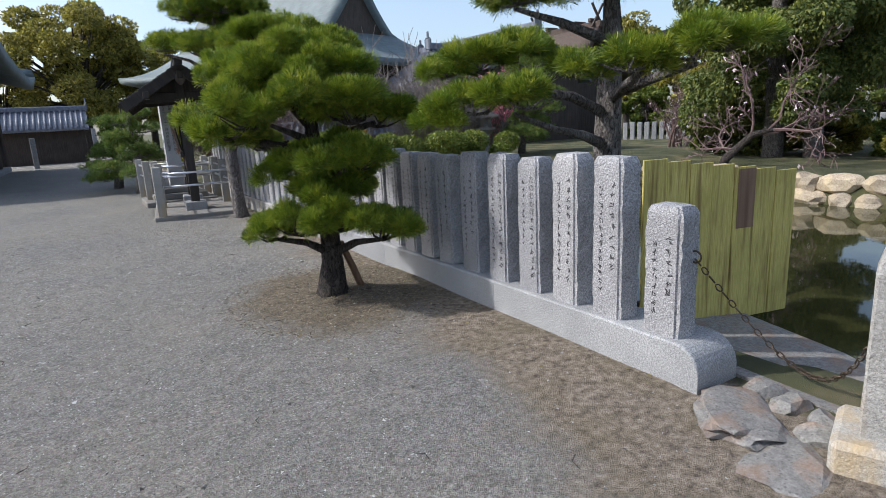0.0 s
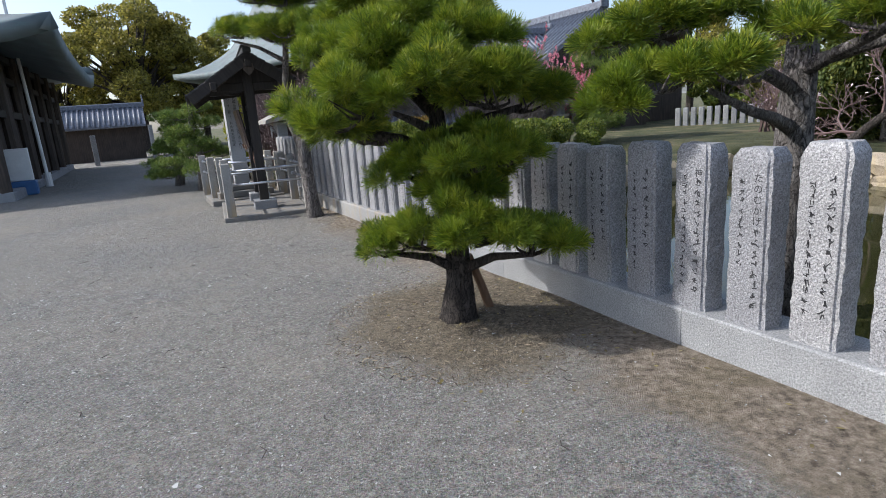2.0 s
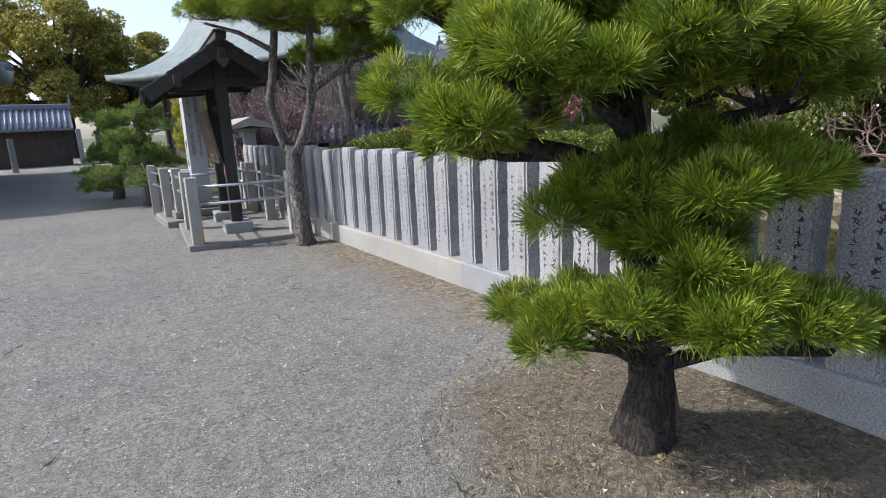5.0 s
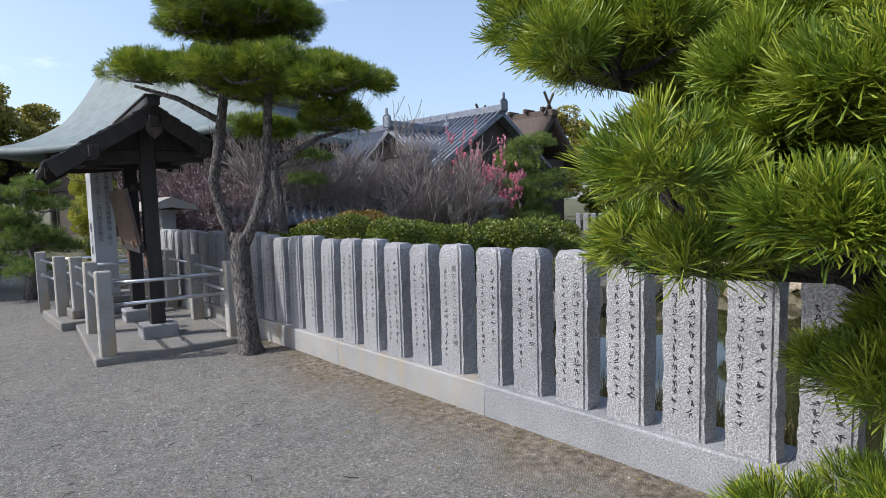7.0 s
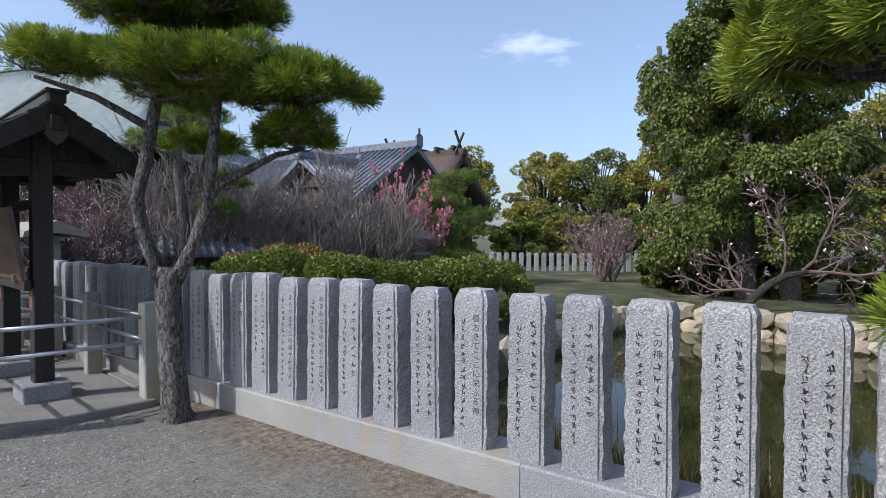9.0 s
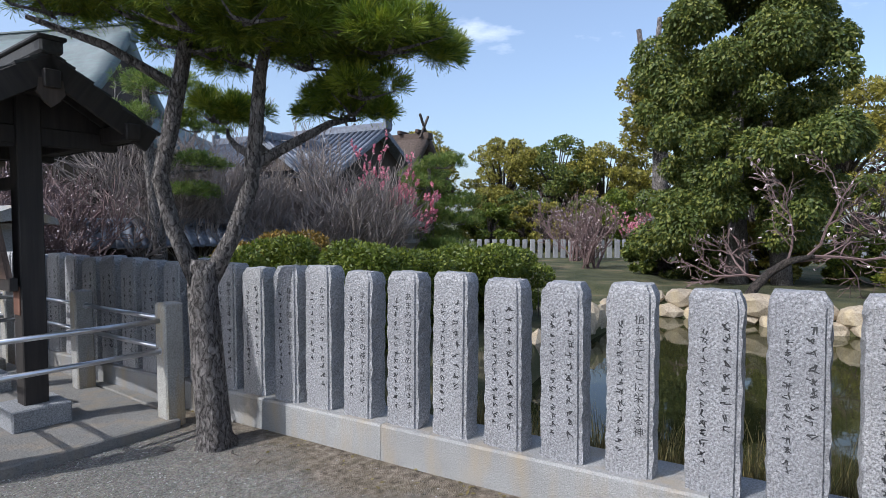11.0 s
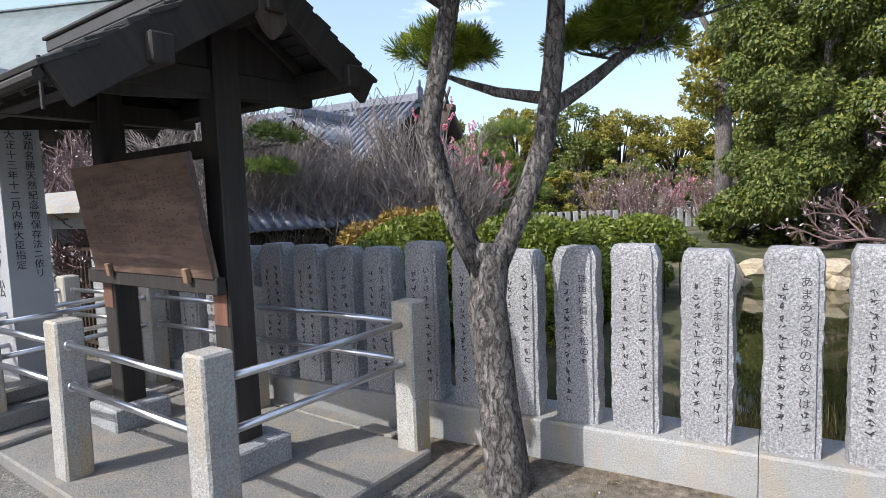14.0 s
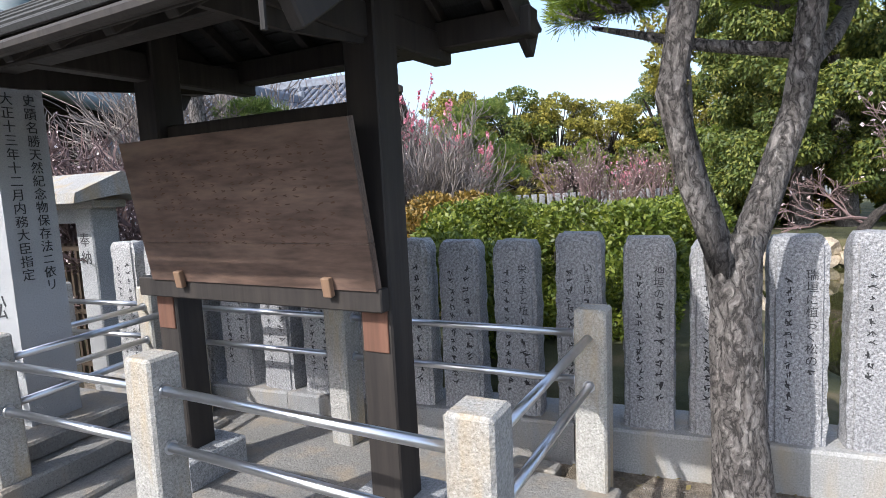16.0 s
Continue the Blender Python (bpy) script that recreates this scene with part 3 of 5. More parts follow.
# panels added inside both gables, to close them and keep the roof space dark
for u, nm in ((U0 + 0.42, "gable_panel"), (U1 - 0.42, "gable_panel")):
    b = Buf()
    tri_ = [(RX - 0.98, 2.17), (RX - 0.55, 2.17), (RX + 0.55, 2.26), (RX + 0.72, 2.31), (RX, 2.79)]
    n = len(tri_)
    b.add([(x, u + dy, z) for dy in (-0.012, 0.012) for x, z in tri_], [tuple(range(n)), tuple(range(n, 2 * n))[::-1]] + [(j, n + j, n + (j + 1) % n, (j + 1) % n) for j in range(n)])
    part(nm, b, M_BLACKWOOD, kiosk)

# leaning notice board with its two clips
board = thing("notice_board", (KO + KU * -0.05 + KV * -0.15)[:], K_TURN, "weathered brown timber notice board with faded writing", "notice board")
lean = pose(0, 0, 1.215, 0, -9, 0)
for zl, zh, w0, w1 in ((0.0, 0.20, 1.41, 1.41), (0.202, 0.70, 1.41, 1.395)):
    bb = Buf()
    v = [(x, y, z) for x in (-0.02, 0.02) for y, z in ((-w0 / 2, zl), (w0 / 2, zl), (w1 / 2, zh), (-w1 / 2, zh))]
    bb.add(v, [(3, 2, 1, 0), (4, 5, 6, 7), (0, 1, 5, 4), (1, 2, 6, 5), (2, 3, 7, 6), (3, 0, 4, 7)])
    part("plank", bb.mesh("plank"), M_BOARD, board, at=lean)
for y in (-0.5, 0, 0.5):
    b = Buf()
    b.box((0.035, y, 0.36), (0.03, 0.08, 0.66), 0, 0.004)
    part("batten", b, M_BLACKWOOD, board, at=lean)
for y in (-0.47, 0.47):
    b = Buf()
    b.box((-0.035, y, 0.015), (0.03, 0.045, 0.085), 0, 0.004)
    part("clip", b, M_RAWWOOD, board, "small wooden clip holding the board", at=lean)


def faded_writing():
    r, b = random.Random(5), Buf()
    for c in range(19):
        y = -0.56 + c * 0.06
        z = 0.61
        while z > 0.18:
            if r.random() < 0.75:
                for _ in range(2):
                    a, L = r.uniform(-0.5, 0.5), 0.02
                    cy, cz = y + r.uniform(-0.008, 0.008), z + r.uniform(-0.008, 0.008)
                    b.add([(-0.0215, cy - L / 2, cz - 0.002), (-0.0215, cy + L / 2, cz - 0.002 + a * L), (-0.0215, cy + L / 2, cz + 0.002 + a * L), (-0.0215, cy - L / 2, cz + 0.002)], [(3, 2, 1, 0)])
            z -= 0.034
    return b


M_FADED = plain("faded_ink", (0.075, 0.042, 0.028), 0.8)
tagged(part("writing", faded_writing(), M_FADED, board, at=lean), kind="stuff")

# low slab under the kiosk
b = Buf()
b.box((0, 0, 0.02), (1.5, 2.86, 0.12), 0, 0.012)
solid("kiosk_slab", b, M_SLAB, "worn grey concrete slab under the kiosk", "slab", at=pose(1.97, 13.17, 0, 0, 0, K_TURN))
b = Buf()
b.box((0, 0, 0.01), (0.12, 2.6, 0.14), 0, 0.01)
solid("edging_stone", b, M_SLAB, "long grey edging stone beside the kiosk slab", "edging stone", at=pose(2.82, 13.3, 0, 0, 0, K_TURN))

# granite railing posts and steel tubes
railing = thing("railing", (0, 0, 0), 0, "low railing of granite posts and steel tubes", "railing")
left_row = [(1.22, 11.93), (1.38, 13.40), (1.44, 14.55)]
right_row = [(2.57, 11.80), (2.66, 13.3), (2.72, 14.6)]
b = Buf()
b.box((0, 0, 0.49), (0.155, 0.155, 1.02), 0, 0.012)
rail_post = b.mesh("railing_post")
rail_post.materials.append(M_RAILPOST)
for x, y in left_row + right_row:
    part("railing_post", rail_post, M_RAILPOST, railing, at=pose(x, y, 0.0, random.uniform(-0.8, 0.8), random.uniform(-0.8, 0.8), K_TURN + random.uniform(-4, 4)))


def rails(parent, a, b_, heights=(0.86, 0.62)):
    a, b_ = Vector((*a, 0)), Vector((*b_, 0))
    d = (b_ - a).normalized() * 0.06
    for h in heights:
        q = Buf()
        q.tube([a + d + Vector((0, 0, h)), b_ - d + Vector((0, 0, h))], [0.02, 0.02], 10)
        part("tube", q.mesh("tube", True), M_STEEL, parent, "shiny steel tube")
        for p, s in ((a + d, 1), (b_ - d, -1)):
            q = Buf()
            q.tube([p + Vector((0, 0, h)), p + d * 0.45 * s + Vector((0, 0, h))], [0.031, 0.031], 10)
            part("socket", q, M_STEEL, parent)


rails(railing, left_row[0], left_row[1])
rails(railing, left_row[1], left_row[2])
rails(railing, left_row[0], right_row[0])
rails(railing, right_row[0], right_row[1])
rails(railing, right_row[1], right_row[2])
rails(railing, left_row[2], right_row[2])

# ---- inscribed monument with steps and its own railing ----
monument = thing("stone_monument", (1.903, 14.99, 0), 0, "tall smooth granite monument with dark inscriptions", "monument")
b = Buf()
v = []
for z, s in ((0.0, 1.0), (1.2, 0.99), (2.22, 0.975), (2.30, 0.93), (2.36, 0.70)):
    v += [(-0.15 * s, -0.15 * s, z + 0.35), (0.15 * s, -0.15 * s, z + 0.35), (0.15 * s, 0.15 * s, z + 0.35), (-0.15 * s, 0.15 * s, z + 0.35)]
b.add(v, [(i * 4 + j, i * 4 + (j + 1) % 4, i * 4 + 4 + (j + 1) % 4, i * 4 + 4 + j) for i in range(4) for j in range(4)] + [(16, 17, 18, 19), (3, 2, 1, 0)])
part("shaft", b, M_MONUMENT, monument)
for k, (w, d, z0, z1) in enumerate(((1.5, 1.5, -0.02, 0.12), (1.15, 1.1, 0.12, 0.25), (0.85, 0.75, 0.25, 0.36))):
    b = Buf()
    b.box((0, 0, (z0 + z1) / 2), (w, d, z1 - z0), 0, 0.015)
    part("step", b, M_SLAB, monument, "worn grey stone step")


def column_text(text, size, step, at, material, parent, name="inscription"):
    """Upright writing, one character under another."""
    for i, ch in enumerate(text):
        cu = bpy.data.curves.new("character", "FONT")
        cu.body, cu.size, cu.align_x, cu.extrude = ch, size, "CENTER", 0.001
        tmp = bpy.data.objects.new("character", cu)
        me = bpy.data.meshes.new_from_object(tmp)
        bpy.data.objects.remove(tmp)
        if not len(me.polygons):
            continue
        tagged(part(name, me, material, parent, at=at @ pose(0, -i * step, 0)), kind="stuff")


column_text("史蹟名勝天然紀念物保存法ニ依リ", 0.072, 0.0759, pose(0.063, -0.1515, 2.19, 90, 0, 0), M_INK, monument)
column_text("大正十三年十二月内務大臣指定", 0.072, 0.0759, pose(-0.06, -0.1515, 2.19, 90, 0, 0), M_INK, monument)
column_text("根ノ松", 0.15, 0.17, pose(-0.1515, 0.0, 1.34, 90, 0, -90), M_INK, monument)

enclosure = thing("enclosure_railing", (0, 0, 0), 0, "granite posts and steel tubes round the monument", "railing")
mon_posts = [(1.30, 14.95), (1.27, 16.4), (2.72, 15.95), (2.74, 14.95)]
for x, y in mon_posts:
    part("railing_post", rail_post, M_RAILPOST, enclosure, at=pose(x, y, 0, 0, 0, K_TURN + random.uniform(-4, 4)))
rails(enclosure, mon_posts[0], mon_posts[1])
rails(enclosure, mon_posts[0], mon_posts[3])
rails(enclosure, mon_posts[3], mon_posts[2])
rails(enclosure, mon_posts[1], mon_posts[2])

# ---- small stone gate at the end of the fence ----
gate = thing("stone_gate", (3.2, 16.55, 0), -4, "small roofed stone gate with an iron door", "gate")
gate.scale.z = 0.87
for y in (-0.55, 0.55):
    b = Buf()
    b.box((0, y, 0.9), (0.24, 0.22, 1.84), 0, 0.012)
    part("gate_pillar", b, M_BASE, gate)
b = Buf()
b.box((0, 0, 1.74), (0.2, 1.3, 0.16), 0, 0.01)
part("lintel", b, M_BASE, gate)
b = Buf()
v = [(-0.42, 1.86), (-0.40, 1.95), (0, 2.14), (0.40, 1.95), (0.42, 1.86), (0, 1.93)]
n = len(v)
b.add([(x, y, z - (0.04 if abs(y) < 0.5 and z > 2 else 0)) for y in (-0.95, 0.95) for x, z in v], [tuple(range(n)), tuple(range(n, 2 * n))[::-1]] + [(j, n + j, n + (j + 1) % n, (j + 1) % n) for j in range(n)])
b.box((0, 0, 1.84), (0.3, 1.5, 0.08), 0, 0.01)
part("roof_slab", b, M_RAILPOST, gate, "stained stone roof slab")
door_ = Buf()
door_.box((0, 0, 0.75), (0.02, 0.86, 0.05))
iron_door = part("iron_door", door_, M_IRON, gate, "black iron bar door")
for k in range(10):
    q = Buf()
    q.box((0, -0.40 + k * 0.089, 0.75), (0.025, 0.03, 1.4))
    part("bar", q, M_IRON, iron_door)
for z in (0.2, 1.4):
    q = Buf()
    q.box((0, 0, z), (0.03, 0.86, 0.05))
    part("crossbar", q, M_IRON, iron_door)
column_text("奉納", 0.14, 0.17, pose(-0.1215, -0.55, 1.45, 90, 0, -90), M_INK, gate)


# ---- plants ----
def tufts(name, centres, normals, count, length, width, seed, spread=0.55):
    """Tufts of pine needles: each tuft is a fan of thin blades that spring from one point."""
    r = np.random.default_rng(seed)
    n = len(centres)
    nr = np.repeat(normals, count, 0).reshape(n, count, 3)
    d = nr + r.normal(scale=spread, size=(n, count, 3))
    d /= np.linalg.norm(d, axis=2, keepdims=True)
    L = length * r.uniform(0.65, 1.12, (n, count, 1)) * r.uniform(0.8, 1.15, (n, 1, 1))
    side = np.cross(d, r.normal(size=d.shape))
    side /= np.linalg.norm(side, axis=2, keepdims=True) + 1e-9
    base = centres[:, None, :]
    tip = base + d * L
    v = np.concatenate([base, (tip - side * width / 2 - d * L * 0.12), (tip + side * width / 2)], 1)
    k = 1 + 2 * count
    f = np.stack([np.zeros(count, int), 1 + np.arange(count), 1 + count + np.arange(count)], 1)
    faces = (f[None] + (np.arange(n) * k)[:, None, None]).reshape(-1)
    me = bpy.data.meshes.new(name)
    me.vertices.add(n * k)
    me.vertices.foreach_set("co", v.reshape(-1).astype(np.float32))
    me.loops.add(len(faces))
    me.loops.foreach_set("vertex_index", faces.astype(np.int32))
    me.polygons.add(n * count)
    me.polygons.foreach_set("loop_start", np.arange(0, len(faces), 3, dtype=np.int32))
    me.update(calc_edges=True)
    return me


def pad_points(c, rx, ry, rz, per_m2, seed):
    """Shoots over a cushion of foliage: many small domes that make one lumpy cloud with a ragged underside."""
    r = np.random.default_rng(seed)
    m = max(6, int(rx * ry * 48))
    a, q = r.uniform(0, 6.3, m), np.sqrt(r.random(m)) * 0.82
    cx, cy = np.cos(a) * q * rx, np.sin(a) * q * ry
    cz = rz * (1.25 * np.sqrt(np.maximum(0, 1 - q * q)) - 0.75) + r.uniform(-0.2, 0.2, m) * rz
    sub = np.minimum(rx, ry) * r.uniform(0.26, 0.42, m)
    n = int(per_m2 * math.pi * rx * ry * 1.5)
    k = r.integers(0, m, n)
    u = r.normal(size=(n, 3))
    u /= np.linalg.norm(u, axis=1, keepdims=True)
    u[:, 2] = np.where(u[:, 2] < 0, u[:, 2] * 0.45, u[:, 2])
    p = np.stack([cx[k], cy[k], cz[k]], 1) + u * sub[k][:, None] * np.array((1, 1, 0.72)) * r.uniform(0.7, 1.0, (n, 1))
    nrm = u + np.array((0, 0, 0.75)) + np.stack([cx[k] / rx, cy[k] / ry, np.zeros(n)], 1) * 0.5
    nrm /= np.linalg.norm(nrm, axis=1, keepdims=True)
    return p + np.array(c), nrm


def pine(name, at, trunk, limbs, pads, label, needle_len=0.085, per_m2=330, count=26, width=0.0045, bark=M_BARK, material=M_NEEDLE, seed=1, lift=0.0):
    """trunk: points with radii; limbs: lists of points with radii; pads: cushions (centre, radii)."""
    tree = thing(name, at, 0, label, "pine tree")
    b = Buf()
    b.tube([p[:3] for p in trunk], [p[3] for p in trunk], 14, True, 0.35)
    part("trunk", b.mesh("trunk", True), bark, tree)
    for L in limbs:
        b = Buf()
        b.tube([p[:3] for p in L], [p[3] for p in L], 8, True, 0.25)
        part("limb", b.mesh("limb", True), bark, tree)
    for i, (c, rx, ry, rz) in enumerate(pads):
        p, nr = pad_points(c, rx, ry, rz, per_m2, seed * 100 + i)
        part("needle_pad", tufts("needle_pad", p, nr, count, needle_len, width, seed * 200 + i), material, tree)
        # twigs that carry the cushion
        b = Buf()
        r = random.Random(seed * 300 + i)
        c0 = Vector(c) - Vector((0, 0, rz * 0.25))
        for k in range(max(6, int(rx * ry * 16))):
            a, q = r.uniform(0, 6.3), math.sqrt(r.random()) * 0.85
            e = Vector((c[0] + rx * q * math.cos(a), c[1] + ry * q * math.sin(a), c[2] + r.uniform(0, 0.35) * rz))
            m = (c0 + e) / 2 + Vector((r.uniform(-.04, .04), r.uniform(-.04, .04), -rz * 0.12))
            b.tube([c0, m, e], [0.014, 0.010, 0.004], 5, False)
        part("twig_spray", b, bark, tree)
    return tree


def ring_of(c, r, rz, n, fr=0.55, start=0.0):
    """Cushions set round a centre, to make one wide, broken layer."""
    out = [(c, r * 0.55, r * 0.55, rz)]
    for k in range(n):
        a = start + 2 * math.pi * k / n
        out.append(((c[0] + math.cos(a) * r * fr, c[1] + math.sin(a) * r * fr, c[2] - rz * 0.25), r * 0.48, r * 0.48, rz * 0.85))
    return out


# the pruned pine on the mound
A0 = (1.95, 5.06, 0.0)
pine("pruned_pine", A0,
     [(0, 0, -0.05, 0.18), (0.0, 0, 0.10, 0.135), (0.02, -0.01, 0.35, 0.10), (0.02, 0.02, 0.7, 0.085), (-0.05, 0.05, 1.1, 0.07), (-0.02, 0.1, 1.5, 0.06), (0.02, 0.2, 1.95, 0.04), (0.0, 0.28, 2.25, 0.02)],
     [[(0.0, 0.1, 1.55, 0.05), (-0.1, 0.5, 1.85, 0.04), (-0.22, 0.95, 2.05, 0.03), (-0.12, 1.2, 2.12, 0.012)], [(-0.15, 0.7, 1.95, 0.03), (0.15, 1.0, 2.15, 0.015)],
      [(0.02, 0, 0.42, 0.045), (0.16, -0.28, 0.56, 0.032), (0.28, -0.62, 0.62, 0.018)], [(0, 0, 0.45, 0.045), (-0.2, 0.02, 0.56, 0.032), (-0.45, 0.1, 0.62, 0.018)],
      [(0, 0, 0.55, 0.04), (-0.12, -0.22, 0.68, 0.028), (-0.2, -0.42, 0.72, 0.015)],
      [(-0.03, 0.03, 1.0, 0.045), (0.02, -0.15, 1.15, 0.03), (0.1, -0.32, 1.22, 0.018)], [(-0.03, 0.03, 0.95, 0.04), (-0.18, 0.05, 1.1, 0.028), (-0.3, 0.12, 1.18, 0.015)],
      [(-0.03, 0.08, 1.3, 0.055), (-0.25, 0.25, 1.42, 0.045), (-0.5, 0.42, 1.5, 0.032), (-0.72, 0.55, 1.6, 0.016)], [(-0.25, 0.25, 1.42, 0.035), (-0.32, 0.6, 1.4, 0.024), (-0.36, 0.8, 1.42, 0.014)],
      [(-0.02, 0.1, 1.4, 0.055), (0.2, -0.12, 1.52, 0.04), (0.4, -0.35, 1.6, 0.02)], [(-0.02, 0.1, 1.45, 0.045), (-0.25, -0.02, 1.55, 0.03), (-0.42, -0.05, 1.62, 0.016)]],
     [((-0.40, 0.16, 0.66), 0.32, 0.31, 0.23), ((-0.30, -0.16, 0.74), 0.37, 0.36, 0.28), ((-0.06, -0.42, 0.76), 0.36, 0.34, 0.25), ((0.28, -0.58, 0.66), 0.36, 0.36, 0.23), ((0.42, -0.30, 0.66), 0.31, 0.31, 0.21),
      ((-0.05, -0.2, 1.02), 0.30, 0.30, 0.20), ((0.14, -0.02, 0.92), 0.28, 0.28, 0.18), ((-0.22, 0.10, 1.20), 0.30, 0.29, 0.21), ((0.02, -0.22, 1.32), 0.38, 0.36, 0.28), ((0.26, -0.36, 1.26), 0.29, 0.29, 0.21), ((0.25, -0.10, 1.10), 0.29, 0.29, 0.21),
      ((-0.36, 0.76, 1.44), 0.30, 0.30, 0.18),
      ((-0.66, 0.46, 1.64), 0.38, 0.38, 0.29), ((-0.52, 0.12, 1.68), 0.43, 0.40, 0.34), ((-0.18, -0.16, 1.74), 0.45, 0.43, 0.34), ((0.22, -0.34, 1.68), 0.43, 0.40, 0.31), ((0.46, -0.28, 1.62), 0.35, 0.35, 0.23), ((0.38, 0.08, 1.70), 0.43, 0.43, 0.29),
      ((-0.30, 0.45, 1.84), 0.43, 0.43, 0.29), ((0.10, 0.42, 1.80), 0.45, 0.45, 0.29),
      ((-0.26, 0.16, 2.00), 0.45, 0.43, 0.31), ((0.14, -0.06, 2.02), 0.43, 0.40, 0.29), ((0.02, 0.36, 2.12), 0.43, 0.43, 0.29), ((-0.10, 0.30, 2.24), 0.36, 0.36, 0.23), ((0.18, 0.14, 2.20), 0.31, 0.31, 0.21),
      ((-0.30, 0.98, 2.16), 0.41, 0.41, 0.26), ((-0.02, 1.24, 2.22), 0.34, 0.34, 0.20), ((0.16, 1.02, 2.28), 0.43, 0.43, 0.29), ((-0.02, 1.22, 2.44), 0.41, 0.41, 0.26),
      ((0.12, 0.72, 2.36), 0.36, 0.34, 0.22), ((-0.48, 0.85, 2.08), 0.30, 0.30, 0.18), ((-0.75, 0.22, 1.56), 0.30, 0.30, 0.16), ((-0.62, 0.6, 1.50), 0.26, 0.26, 0.14), ((0.3, 0.25, 1.0), 0.28, 0.28, 0.16)],
     "cloud-pruned green pine on a low earth mound", 0.095, 760, 40, 0.0040, M_DARKBARK, M_NEEDLE, 1)
b = Buf()
b.tube([(2.27, 5.12, 0.02), (2.18, 5.10, 0.26), (2.07, 5.08, 0.52)], [0.036, 0.034, 0.03], 8)
solid("support_stake", b, M_RAWWOOD, "slanting wooden stake propping the pruned pine", "stake")

# the tall forked pine beside the kiosk
B0 = (2.47, 11.13, 0.0)
pine("forked_pine", B0,
     [(0.02, 0, -0.05, 0.17), (0.0, 0, 0.08, 0.128), (-0.02, 0.02, 0.5, 0.108), (-0.05, 0.05, 1.0, 0.10), (-0.04, 0.06, 1.26, 0.105), (-0.03, 0.05, 1.36, 0.085)],
     [[(-0.06, 0.08, 1.20, 0.07), (-0.15, 0.22, 1.58, 0.06), (-0.20, 0.30, 1.95, 0.06), (-0.14, 0.25, 2.3, 0.058), (-0.10, 0.16, 2.75, 0.05), (-0.06, 0.1, 3.2, 0.04), (0.0, 0.0, 3.7, 0.02)],
      [(0.0, 0.03, 1.22, 0.07), (0.11, -0.09, 1.55, 0.06), (0.19, -0.2, 1.9, 0.06), (0.20, -0.25, 2.3, 0.055), (0.22, -0.28, 2.7, 0.045), (0.2, -0.4, 3.0, 0.03)],
      [(0.19, -0.22, 2.05, 0.045), (0.42, -0.38, 2.22, 0.038), (0.7, -0.5, 2.40, 0.028), (1.0, -0.5, 2.48, 0.014)],
      [(0.19, -0.22, 2.12, 0.034), (0.36, 0.15, 2.22, 0.028), (0.52, 0.45, 2.34, 0.02), (0.72, 0.72, 2.46, 0.012)],
      [(-0.12, 0.2, 2.6, 0.04), (-0.45, 0.5, 2.85, 0.03), (-0.8, 0.8, 3.0, 0.018)]],
     ring_of((0.15, -0.45, 2.98), 0.98, 0.32, 7, 0.55, 0.2) + [((0.45, -1.25, 2.80), 0.5, 0.5, 0.15), ((-0.72, 0.72, 3.08), 0.52, 0.5, 0.18), ((-0.35, 0.35, 3.08), 0.45, 0.45, 0.16),
      ((0.89, -0.55, 2.54), 0.40, 0.38, 0.22), ((0.66, -0.86, 2.58), 0.32, 0.30, 0.18), ((1.12, -0.25, 2.56), 0.32, 0.30, 0.18),
      ((0.70, 0.70, 2.56), 0.36, 0.34, 0.20), ((0.46, 0.50, 2.50), 0.26, 0.26, 0.15)]
     + ring_of((0.0, -0.1, 3.62), 0.95, 0.30, 6, 0.55, 0.5) + [((0.05, 0, 4.0), 0.5, 0.5, 0.18)],
     "tall forked pine with scaly bark beside the kiosk", 0.115, 420, 34, 0.0055, M_BARK, M_NEEDLE, 2)

